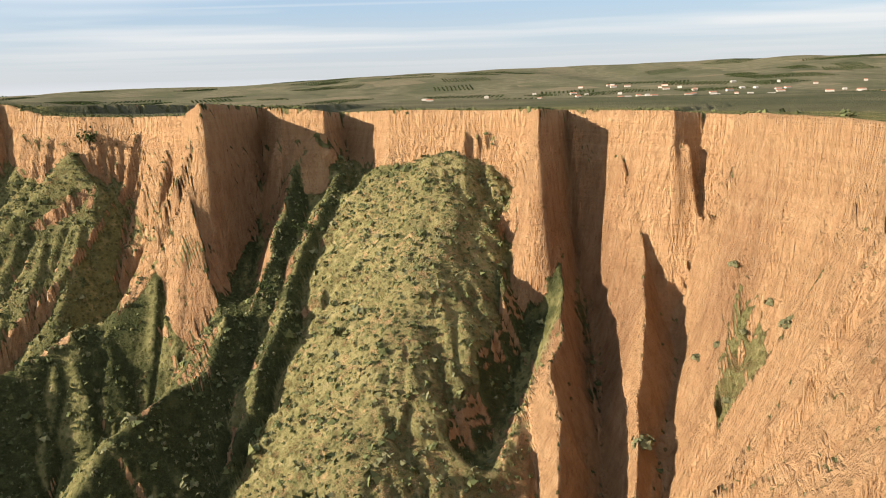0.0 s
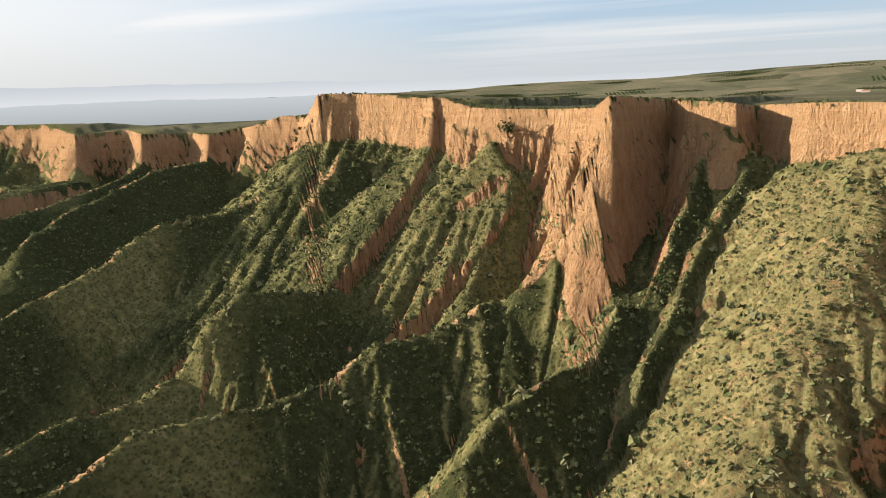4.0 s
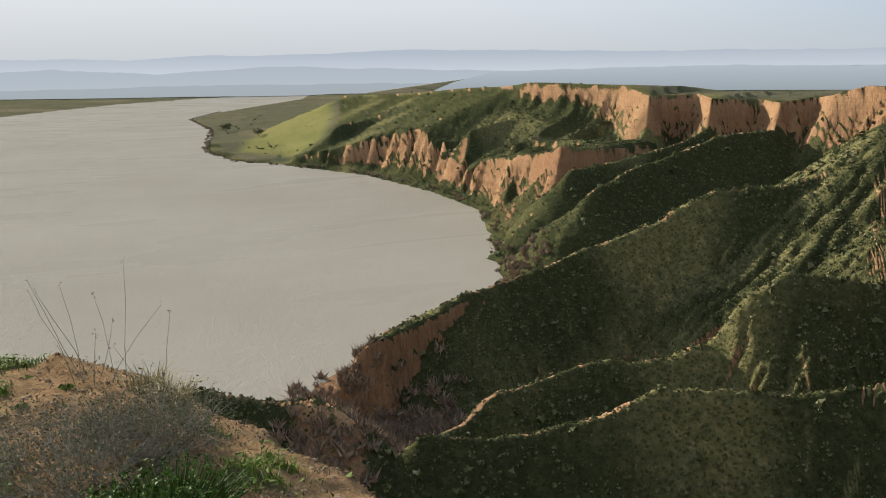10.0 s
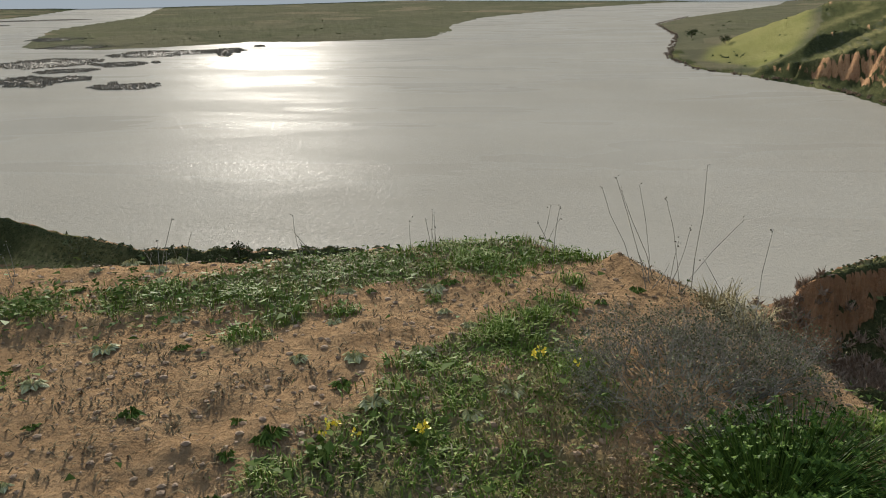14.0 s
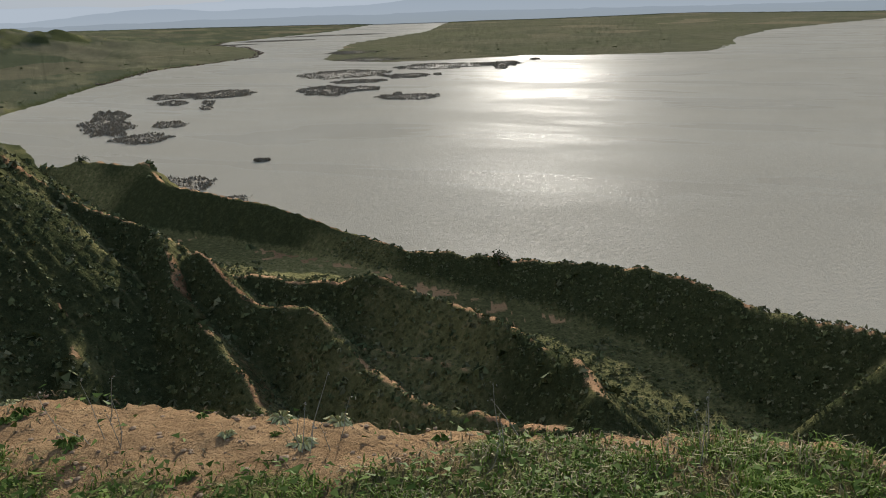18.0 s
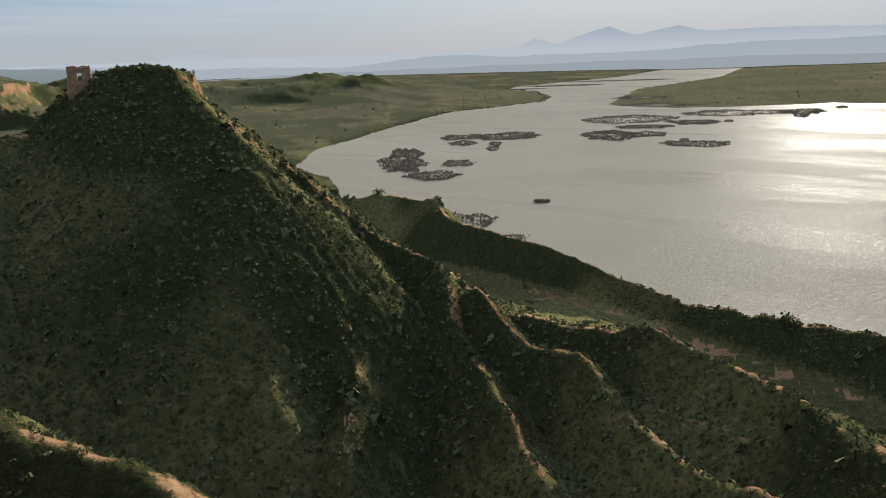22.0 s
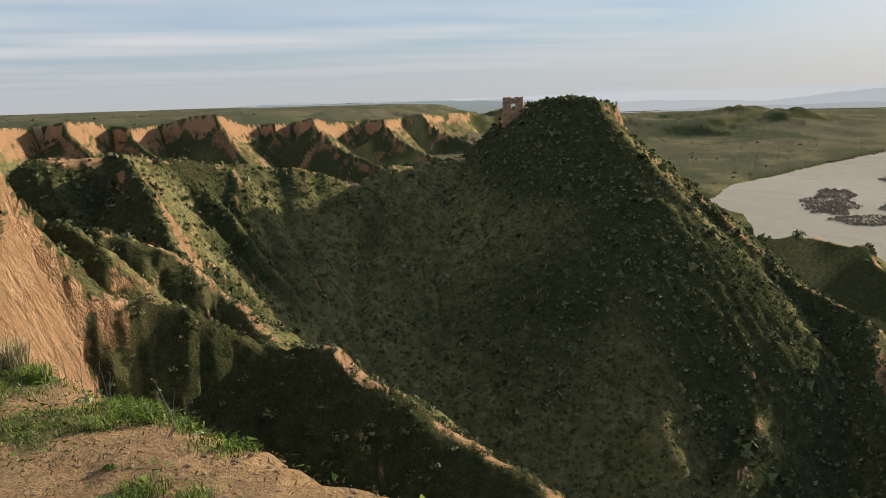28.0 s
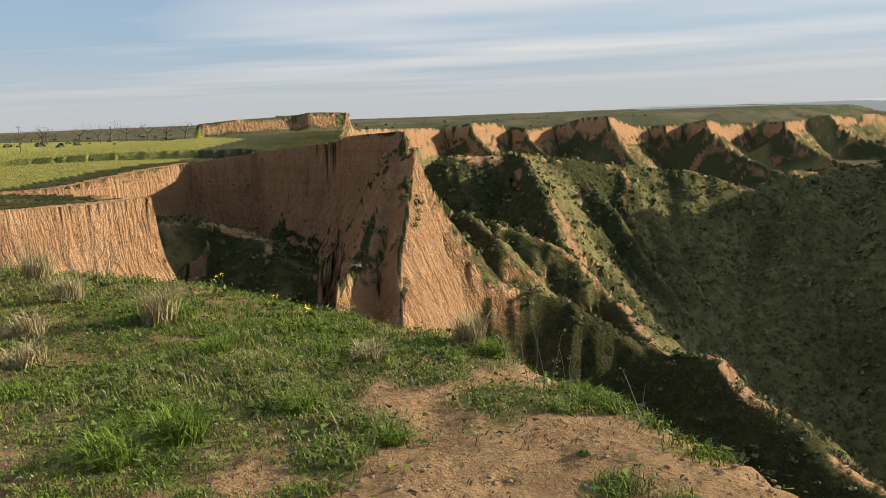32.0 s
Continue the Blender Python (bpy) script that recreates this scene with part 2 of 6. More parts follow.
    tufts.inputs["Scale"].default_value = 0.62
    t.links.new(co, tufts.inputs["Vector"])
    pick = t.nodes.new("ShaderNodeSeparateColor")
    t.links.new(tufts.outputs["Color"], pick.inputs[0])
    tuft_at = math_node(t, "MULTIPLY", ramp_node(t, tufts.outputs["Distance"], [(0.2, (1, 1, 1)), (0.36, (0, 0, 0))]), ramp_node(t, pick.outputs[0], [(0.50, (0, 0, 0)), (0.56, (1, 1, 1))]))
    tuft_at = math_node(t, "MULTIPLY", tuft_at, attr_node(t, "far"))
    edge = math_node(t, "ADD", edge, math_node(t, "MULTIPLY", tuft_at, 0.34))
    sharp = t.nodes.new("ShaderNodeMapRange")
    sharp.inputs["From Min"].default_value, sharp.inputs["From Max"].default_value = 0.38, 0.62
    t.links.new(edge, sharp.inputs["Value"])
    # trodden brown soil on the lookout
    trod = math_node(t, "SUBTRACT", 1.0, attr_node(t, "far"))
    clay = mix_node(t, math_node(t, "MULTIPLY", trod, 0.65), clay, ramp_node(t, fine, [(0.3, (0.205, 0.138, 0.072)), (0.7, (0.385, 0.268, 0.142))]))
    col = mix_node(t, sharp.outputs[0], clay, green)
    col = mix_node(t, attr_node(t, "crop"), col, crop)
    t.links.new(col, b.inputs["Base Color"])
    b.inputs["Roughness"].default_value = 0.95
    b.inputs["Specular IOR Level"].default_value = 0.0
    h = math_node(t, "ADD", math_node(t, "MULTIPLY", mid, 0.7), math_node(t, "MULTIPLY", fine, math_node(t, "ADD", math_node(t, "MULTIPLY", attr_node(t, "far"), 0.40), 0.25)))
    h = math_node(t, "ADD", h, math_node(t, "MULTIPLY", dot, 0.35))
    h = math_node(t, "ADD", h, math_node(t, "MULTIPLY", grain, 0.05))
    # rain rills run down the bare faces, thin beds run across them
    far = math_node(t, "MULTIPLY", attr_node(t, "rill"), math_node(t, "SUBTRACT", 1.0, math_node(t, "MULTIPLY", sharp.outputs[0], 0.9)))
    for scale, flat, deep in ((0.45, 0.07, 1.0), (1.3, 0.2, 0.42), (4.0, 0.9, 0.14)):
        rm = t.nodes.new("ShaderNodeMapping")
        rm.inputs["Scale"].default_value = (scale, scale, flat)
        t.links.new(co, rm.inputs[0])
        n = noise_node(t, 1.0, 4, 0.65, rm.outputs[0], 0.3)
        ridge = math_node(t, "ABSOLUTE", math_node(t, "SUBTRACT", math_node(t, "MULTIPLY", n, 2.0), 1.0))
        ridge = math_node(t, "POWER", math_node(t, "MINIMUM", math_node(t, "MULTIPLY", ridge, 2.6), 1.0), 0.6)
        h = math_node(t, "ADD", h, math_node(t, "MULTIPLY", math_node(t, "MULTIPLY", ridge, far), deep))
    bm_map = t.nodes.new("ShaderNodeMapping")
    bm_map.inputs["Scale"].default_value = (0.05, 0.05, 2.2)
    t.links.new(co, bm_map.inputs[0])
    h = math_node(t, "ADD", h, math_node(t, "MULTIPLY", math_node(t, "MULTIPLY", noise_node(t, 1.0, 5, 0.7, bm_map.outputs[0]), far), 0.7))
    h = math_node(t, "ADD", h, math_node(t, "MULTIPLY", tuft_at, 0.3))
    bump_node(t, b, h, 1.0, 0.8)
    return m


def water_material():
    m, t, b = nodes_of("silty_water")
    co = object_coords(t)
    tone = noise_node(t, 0.004, 4, 0.6, co)
    # silt tone, raised to stand in for sky reflection lost to the low IOR
    t.links.new(ramp_node(t, tone, [(0.35, (0.29, 0.268, 0.218)), (0.65, (0.325, 0.302, 0.25))]), b.inputs["Base Color"])
    b.inputs["IOR"].default_value = 1.018
    # wave faces that catch the light stand out singly
    gm = t.nodes.new("ShaderNodeMapping")
    gm.inputs["Rotation"].default_value = (0, 0, radians(17))
    gm.inputs["Scale"].default_value = (0.16, 0.5, 1)
    t.links.new(co, gm.inputs[0])
    glint = noise_node(t, 1.0, 3, 0.7, gm.outputs[0])
    t.links.new(ramp_node(t, glint, [(0.48, (0.22,) * 3), (0.60, (0.55,) * 3), (0.70, (1.0,) * 3)]), b.inputs["Specular IOR Level"])
    # calm lanes and wind-ruffled lanes
    mp = t.nodes.new("ShaderNodeMapping")
    mp.inputs["Rotation"].default_value = (0, 0, radians(20))
    mp.inputs["Scale"].default_value = (0.012, 0.0035, 1)
    t.links.new(co, mp.inputs[0])
    lanes = noise_node(t, 1.0, 4, 0.55, mp.outputs[0], 0.6)
    t.links.new(ramp_node(t, lanes, [(0.42, (0.25,) * 3), (0.56, (0.48,) * 3)]), b.inputs["Roughness"])
    h = math_node(t, "ADD", noise_node(t, 0.35, 3, 0.6, co), math_node(t, "MULTIPLY", noise_node(t, 1.3, 3, 0.65, co), 0.7))
    bump_node(t, b, h, 0.8, 0.45)
    return m


def leaf_material(name, dark, mid, light, rough=0.75):
    m, t, b = nodes_of(name)
    g = t.nodes.new("ShaderNodeNewGeometry")
    col = ramp_node(t, g.outputs["Random Per Island"], [(0.0, dark), (0.5, mid), (1.0, light)])
    co = object_coords(t)
    col = mix_node(t, 0.3, col, ramp_node(t, noise_node(t, 0.08, 3, 0.5, co), [(0.35, dark), (0.65, light)]))
    t.links.new(col, b.inputs["Base Color"])
    b.inputs["Roughness"].default_value = rough
    b.inputs["Specular IOR Level"].default_value = 0.02
    return m


M_GROUND = terrain_material()
M_WATER = water_material()
M_SCRUB = leaf_material("scrub_leaves", (0.052, 0.066, 0.030), (0.096, 0.110, 0.048), (0.160, 0.166, 0.074))
M_GREYBUSH = leaf_material("grey_broom", (0.075, 0.080, 0.042), (0.13, 0.132, 0.07), (0.21, 0.20, 0.11))
M_REED = leaf_material("reed_stems", (0.17, 0.15, 0.115), (0.22, 0.19, 0.145), (0.28, 0.245, 0.19))

# ---- the lie of the land ----
def grid_hash(ix, iy, seed):
    n = (ix.astype(np.int64) * 374761393 + iy.astype(np.int64) * 668265263 + seed * 974711) & 0x7FFFFFFF
    n = ((n ^ (n >> 13)) * 1274126177) & 0x7FFFFFFF
    return ((n ^ (n >> 16)) & 0xFFFF) / 65535.0


def vnoise(x, y, seed=0):
    """Smooth value noise, 0 to 1."""
    ix, iy = np.floor(x), np.floor(y)
    fx, fy = x - ix, y - iy
    fx, fy = fx * fx * fx * (fx * (fx * 6 - 15) + 10), fy * fy * fy * (fy * (fy * 6 - 15) + 10)
    a, b = grid_hash(ix, iy, seed), grid_hash(ix + 1, iy, seed)
    c, d = grid_hash(ix, iy + 1, seed), grid_hash(ix + 1, iy + 1, seed)
    return (a + (b - a) * fx) * (1 - fy) + (c + (d - c) * fx) * fy


def fbm(x, y, octaves=4, seed=0, gain=0.5):
    total, amp, norm = np.zeros_like(x), 1.0, 0.0
    for k in range(octaves):
        total += amp * vnoise(x * 2 ** k + 17.3 * k, y * 2 ** k - 9.1 * k, seed + k)
        norm += amp
        amp *= gain
    return total / norm


def ridged(x, y, seed=0):
    """Sharp-creased noise, 0 in the creases, 1 on the backs."""
    return 1 - np.abs(2 * vnoise(x, y, seed) - 1)


def step01(a, b, x):
    u = np.clip((x - a) / (b - a), 0, 1)
    return u * u * (3 - 2 * u)


def polar(az, r, z):
    return (-math.sin(radians(az)) * r, math.cos(radians(az)) * r, z)


# Crest lines of the ribs and ridges: x, y, height. Then: side slope, crest rounding, depth of the side gullies.
RIDGES = {
    "ridge_headland": ([(-227, 104, 29.5), (-229, 117, 32.7), (-230, 131, 33.1), (-229, 161, 41.6), (-226, 178, 46.9), (-218, 206, 60), (-205, 225, 61.4), (-197, 242, 68.1), (-190, 260, 81.8)], 1, 1.5, 3),
    "ridge_second": ([(-176, 83, 11.6), (-178, 101, 20.2), (-177, 117, 21.7), (-176, 129, 24), (-168, 146, 25.2), (-163, 155, 29.4), (-159, 164, 41.3), (-155, 173, 49.2), (-147, 185, 48.1), (-136, 198, 44.7), (-126, 207, 35.1)], 1.02, 2, 2.2),
    "ridge_third": ([(-157, 69, 21.7), (-151, 82, 21), (-146, 93, 23.2), (-140, 105, 27.8), (-134, 117, 34.1), (-124, 131, 32.5), (-115, 141, 34.3), (-108, 149, 37.7), (-102, 157, 43), (-91, 167, 45.3), (-76, 180, 53.7), (-68, 186, 62), (-59, 191, 67.3)], 1.05, 1, 2),
    "pinnacle": ([(-55, 197, 98), (-56, 194, 95.5), (-58, 192, 85), (-61, 190, 75), (-68, 186, 62)], 1.9, 0.5, 1.2),
    "ridge_fourth": ([(-58, 118, 39.9), (-56, 126, 46.7), (-50, 134, 50.2), (-45, 141, 53.6), (-41, 147, 56.3), (-39, 158, 61.5), (-38, 174, 67.4), (-35, 192, 81.1), (-31, 206, 90.5)], 1.1, 1, 1.6),
    "spur_a": ([(18, 169, 81), (20, 162, 74.3), (22, 152, 66.7), (22, 142, 59.7), (17, 134, 54.3), (17, 124, 46.5), (16, 115, 39.7)], 2.1, 0.8, 1),
    "spur_a2": ([(13, 164, 69.1), (14, 149, 57.9), (8, 138, 51.2), (3, 125, 44.5), (-1, 115, 40.1)], 1.1, 1, 1.5),
    "spur_b": ([(36, 174, 92.5), (35, 167, 89), (34, 161, 84.5), (34, 153, 75.8), (34, 144, 68.1), (34, 138, 62.6), (30, 132, 56.7), (30, 124, 51.6), (26, 118, 46.9)], 2.2, 0.8, 0.8),
    "spur_c": ([(41, 146, 84.6), (40, 139, 71.9), (40, 129, 62.9), (42, 121, 58)], 1.3, 1, 1.2),
    "mound": ([(0, 192, 85.5), (-1, 180, 78.9), (-4, 160, 68), (-9, 140, 57.2), (-14, 121, 46.7), (-17, 111, 41)], 0.7, 14, 2.2),
    "spur_far_a": ([(-146, 245, 68.5), (-153, 222, 53.7), (-157, 197, 42.8)], 0.88, 1.2, 2.6),
    "spur_far_b": ([(-130, 253, 85), (-122, 246, 74.4), (-123, 231, 57.9), (-127, 215, 42.6), (-123, 205, 31.2)], 0.88, 1.2, 2.6),
    "spur_far_c": ([(-108, 242, 85.6), (-99, 235, 75.9), (-99, 218, 57.8), (-99, 205, 47.2)], 0.88, 1.2, 2.6),
    "spur_far_d": ([(-168, 248, 83.5), (-172, 233, 67), (-175, 212, 43)], 0.88, 1.2, 2.6),
    "butte_ridge": ([(-111, -180, 95.4), (-117, -173, 87.2), (-123, -167, 78.3), (-128, -161, 72.7), (-135, -153, 63.7), (-139, -144, 57.3), (-142, -132, 53), (-144, -118, 45.8), (-146, -108, 43.4), (-149, -89, 43.1), (-148, -82, 45.8), (-146, -69, 44.3), (-139, -49, 43.5), (-126, -33, 44.2), (-112, -24, 45.1)], 0.9, 1, 2.5),
    "path_ridge": ([(-140, -119, 50.3), (-134, -104, 43.4), (-135, -89, 42.6), (-131, -80, 39.9), (-130, -76, 38.1), (-131, -61, 38.1), (-128, -49, 37.9), (-124, -34, 39.8), (-116, -25, 40.6)], 0.95, 1, 2),
    "low_path_ridge": ([(-127, -77, 40.3), (-119, -62, 37.2), (-115, -52, 36.9), (-112, -39, 38.9), (-108, -24, 42.1), (-99, -12, 44.6), (-92, 0, 49.5)], 0.9, 1, 2),
    "butte_rib_a": ([(-111, -165, 78.8), (-109, -150, 67.7), (-100, -142, 58), (-94, -129, 50.1), (-83, -120, 44.3)], 0.88, 1.2, 2.6),
    "butte_rib_b": ([(-139, -129, 53.3), (-127, -115, 45), (-118, -98, 39.8), (-110, -85, 35.7), (-102, -74, 34.4)], 0.88, 1.2, 2.6),
    "butte_rib_c": ([(-115, -128, 50.3), (-101, -116, 42.3), (-87, -106, 36.4)], 0.88, 1.2, 2.6),
    "butte_neck": ([(-91, -202, 95.4), (-81, -202, 86.5), (-62, -199, 86.3), (-52, -196, 82.3), (-41, -195, 85.1), (-25, -191, 88.1), (-13, -184, 90.4), (-1, -173, 92.5), (15, -167, 92.8)], 1, 2, 3.5),
    "neck_rib_a": ([(-1, -171, 92.3), (-2, -153, 87.8), (-2, -135, 83.3)], 1, 1.5, 2),
    "neck_rib_b": ([(-21, -185, 88), (-18, -172, 78)], 1, 1.5, 1.5),
    "neck_rib_c": ([(-61, -188, 83), (-53, -176, 72)], 1, 1.5, 1.5),
    "riverside": ([(-326, -381, 18.2), (-328, -353, 23.9), (-329, -309, 24.2), (-312, -283, 18.9), (-299, -212, 16.9), (-287, -166, 11.5), (-276, -134, 9.8), (-269, -101, 12.7), (-264, -75, 14.6), (-259, -54, 17.7), (-246, -28, 19.1), (-227, -7, 19.1), (-214, 7, 22.3), (-201, 26, 27), (-193, 27, 29.1), (-186, 40, 26.1), (-178, 51, 27), (-166, 56, 24.6)], 0.9, 1.5, 2),
    "cone_face": ([(7, -70, 98.6), (6, -70, 94.6), (3, -69, 89.6)], 2.1, 0.5, 0.8),
    "cone_ridge": ([(2, -69, 87.5), (-2, -70, 86.3), (-6, -70, 85.2), (-11, -69, 82.3), (-16, -67, 81.3)], 1.5, 1, 1.2),
    "cone_ridge_end": ([(-16, -67, 81.3), (-18, -64, 78.9), (-21, -62, 77.7), (-25, -56, 74.6), (-28, -50, 73.1), (-32, -43, 70.5)], 1.25, 3.6, 1.6),
    "cone_ridge_b": ([(3, -113, 87.8), (-5, -111, 84.9), (-12, -107, 77.5), (-15, -98, 74.6)], 0.88, 1.2, 2.6),
    "cone_rib": ([(9, -71, 98.2), (10, -66, 93.2), (10, -60, 90.4), (11, -56, 89.4)], 1.3, 0.5, 1),
    "west_rib_a": ([(-381, 409, 64), (-371, 379, 64.9), (-364, 343, 63.4), (-359, 312, 56.5), (-355, 277, 49.3), (-342, 244, 42)], 0.8, 2, 6.5),
    "west_rib_b": ([(-431, 401, 63.2), (-418, 373, 56.8), (-405, 343, 54.4), (-399, 302, 48.9), (-393, 267, 47)], 0.8, 2, 6.5),
    "west_rib_c": ([(-480, 390, 59.2), (-467, 369, 53), (-459, 338, 53.4), (-452, 296, 51.7)], 1.05, 0.8, 6),
    "west_rib_d": ([(-548, 416, 65.2), (-539, 381, 59.4), (-529, 342, 51.4), (-523, 295, 42.5)], 1.05, 0.8, 6),
    "west_rib_e": ([(-591, 409, 72.2), (-582, 371, 58), (-562, 327, 46.2)], 1.05, 0.8, 6),
    "west_rib_f": ([(-660, 407, 72.9), (-644, 376, 62.1), (-640, 318, 51.6), (-637, 301, 48.1)], 1.05, 0.8, 6),
    "west_rib_g": ([(-709, 402, 83.6), (-716, 357, 62.8), (-725, 315, 50.4)], 0.8, 2, 6.5),
    "west_rib_h": ([(-1045, 456, 70.6), (-950, 371, 52.4), (-912, 298, 42.9)], 0.8, 2, 6.5),
    "cone_neck_a": ([(11, -102, 94.3), (7, -101, 90), (4, -99, 89.7), (2, -97, 87.7)], 1.1, 0.8, 1.5),
    "cone_neck_b": ([(0, -171, 92.8), (-4, -143, 88.1), (-6, -123, 84), (-12, -109, 77.8)], 1.7, 0.8, 1.5),
    "far_rib_a": ([(-646, -1791, 70.1), (-666, -1768, 46.5), (-689, -1732, 29.7), (-726, -1699, 14.0)], 0.85, 0.8, 8),
    "far_rib_b": ([(-500, -1481, 76.4), (-527, -1447, 50.2), (-559, -1396, 31.5), (-609, -1348, 14.0)], 0.85, 0.8, 8),
    "far_rib_c": ([(-350, -1214, 73.3), (-370, -1188, 48.4), (-393, -1148, 30.6), (-430, -1111, 14.0)], 0.85, 0.8, 8),
    "far_rib_d": ([(-318, -1326, 71.0), (-352, -1289, 47.1), (-392, -1232, 30.0), (-454, -1181, 14.0)], 0.85, 0.8, 8),
    "far_rib_e": ([(-201, -1003, 83.7), (-228, -979, 54.4), (-262, -941, 33.5), (-311, -909, 14.0)], 0.85, 0.8, 8),
    "far_rib_f": ([(-167, -1080, 76.6), (-186, -1042, 50.3), (-207, -985, 31.5), (-246, -929, 14.0)], 0.85, 0.8, 8),
    "far_rib_g": ([(-120, -1036, 80.2), (-154, -1013, 52.4), (-197, -974, 32.5), (-256, -945, 14.0)], 0.85, 0.8, 8),
    "far_rib_h": ([(-77, -840, 91.7), (-94, -812, 59.1), (-113, -769, 35.8), (-146, -728, 14.0)], 0.85, 0.8, 8),
    "far_rib_i": ([(-56, -901, 90.8), (-80, -868, 65.3), (-107, -818, 47.0), (-153, -771, 30.0)], 0.85, 0.8, 8),
    "far_rib_j": ([(-28, -983, 81.9), (-45, -962, 60.1), (-65, -929, 44.5), (-97, -899, 30.0)], 0.85, 0.8, 8),
    "far_rib_k": ([(3, -803, 82.0), (-21, -772, 60.2), (-49, -724, 44.6), (-94, -680, 30.0)], 0.85, 0.8, 8),
    "far_rib_l": ([(36, -852, 89.7), (18, -831, 64.6), (-1, -798, 46.7), (-32, -769, 30.0)], 0.85, 0.8, 8),
    "far_rib_m": ([(49, -721, 90.7), (24, -697, 65.2), (-5, -659, 47.0), (-49, -626, 30.0)], 0.85, 0.8, 8),
    "far_rib_n": ([(70, -800, 87.6), (40, -767, 63.4), (5, -716, 46.1), (-47, -669, 30.0)], 0.85, 0.8, 8),
    "cone_edge": ([(8, -72, 98.9), (7, -65, 94.9), (7, -59, 91.6), (6, -53, 88.3)], 2.3, 0.4, 0.6),
    "bowl_floor": ([(33, -79, 92.5), (29, -83, 91.4), (25, -81, 90.8), (21, -75, 89.2)], 0.7, 2, 1),
}
# Beds of the gullies: x, y, height. Then: slope of the banks, half width of the bed.
GULLIES = {
    "gully_a": ([(23, 174, 78.8), (25, 168, 67.9), (27, 161, 59), (27, 151, 50.3), (26, 140, 43.5), (24, 125, 33), (22, 112, 24)], 2.4, 1.3),
    "gully_b": ([(38, 164, 79.7), (40, 157, 69.6), (40, 149, 61.7), (39, 140, 53.8), (36, 133, 47), (33, 126, 40), (30, 116, 32), (27, 106, 24)], 2.6, 1.2),
    "gully_c": ([(45, 145, 82.7), (42, 140, 73.7), (40, 132, 65.9), (40, 125, 58.6), (39, 116, 53)], 1.7, 1),
    "gully_mound": ([(-28, 208, 82), (-35, 189, 67.1), (-38, 168, 56.7), (-40, 147, 47.3), (-40, 128, 36.6)], 1.15, 1.5),
    "gully_pinnacle": ([(-52, 214, 80.7), (-49, 206, 70.1), (-47, 199, 64.2), (-47, 184, 55.3), (-47, 166, 51.5)], 2.2, 3),
    "gully_west": ([(-73, 235, 90.2), (-81, 230, 79.9), (-82, 211, 67.4), (-80, 190, 54.7), (-78, 175, 48.2)], 1.5, 2),
    "gully_mid": ([(16, 169, 63.2), (16, 154, 56.5), (12, 140, 48.4), (5, 124, 41.1)], 1.6, 1.5),
}
# Edges of the tableland, in order: x, y, height of the edge, height of its cliff, slope of the cliff, slope below it.
RIM_NEAR = [(4.4, -12.9, 98.3, 26, 1.9, 0.8), (1.4, -11.8, 98.3, 26, 1.9, 0.8), (-1.2, -9.7, 98.3, 26, 1.9, 0.8), (-1.7, -9.6, 98.3, 26, 1.9, 0.8), (-2.2, -8.7, 98.3, 26, 1.9, 0.8), (-2.8, -7.8, 98.3, 26, 1.9, 0.8), (-3.2, -7.2, 98.3, 26, 1.9, 0.8), (-3.5, -6.5, 98.3, 26, 1.9, 0.8), (-3.9, -6.1, 98.3, 26, 1.9, 0.8), (-4.2, -4.8, 98.3, 26, 1.9, 0.8), (-4.7, -4.5, 98.3, 26, 1.9, 0.8), (-4.8, -4, 98.3, 26, 1.9, 0.8), (-4.9, -3.6, 98.3, 26, 1.9, 0.8), (-5, -3.1, 98.3, 26, 1.9, 0.8), (-5.2, -2.3, 98.3, 26, 1.9, 0.8), (-5.3, -1.6, 98.3, 26, 1.9, 0.8), (-5.5, -1, 98.3, 26, 1.9, 0.8), (-5.7, -0.5, 98.3, 26, 1.9, 0.8), (-5.8, 0.1, 98.3, 26, 1.9, 0.8), (-5.4, 0.6, 98.3, 26, 1.9, 0.8), (-4.9, 0.9, 98.3, 26, 1.9, 0.8), (-4.3, 1.1, 98.3, 26, 1.9, 0.8), (-3.5, 1.2, 98.3, 26, 1.9, 0.8), (-2.8, 1.4, 98.3, 26, 1.9, 0.8), (-2.2, 1.6, 98.3, 26, 1.9, 0.8), (-1, 1.9, 98.3, 26, 1.9, 0.8), (0.2, 2.1, 98.3, 26, 1.9, 0.8), (1.5, 2.3, 98.3, 26, 1.9, 0.8), (3, 2.8, 98.3, 26, 1.9, 0.8), (6, 3, 98.3, 26, 1.9, 0.8), (14, 5, 97.8, 24, 1.5, 0.9), (30, 8, 97, 24, 1.5, 0.9), (47, 22, 96, 24, 1.5, 0.9), (54, 48, 95, 24, 1.5, 0.9), (56, 78, 94.5, 24, 1.7, 1)]
RIM_OPPOSITE = [(52, 99, 94.4, 44, 2.1, 1.2), (54, 110, 94.3, 44, 2.2, 1.2), (52, 121, 94.5, 44, 2.3, 1.2), (49, 136, 94.5, 44, 2.5, 1.2), (52, 152, 93.6, 26, 2.8, 1.1), (48, 157, 93.8, 26, 3, 1.1), (42, 155, 94.5, 28, 3, 1.1), (26, 179, 94.4, 28, 3, 1.1), (18, 163, 95.3, 28, 3, 1.1), (19, 189, 94.6, 28, 3, 1.1), (10, 196, 94.3, 12, 4, 0.7), (-1, 200, 94.6, 12, 4, 0.7), (-13, 204, 94.8, 12, 4, 0.7), (-27, 224, 93.9, 12, 4, 0.7), (-29, 206, 95, 24, 3.2, 1)]
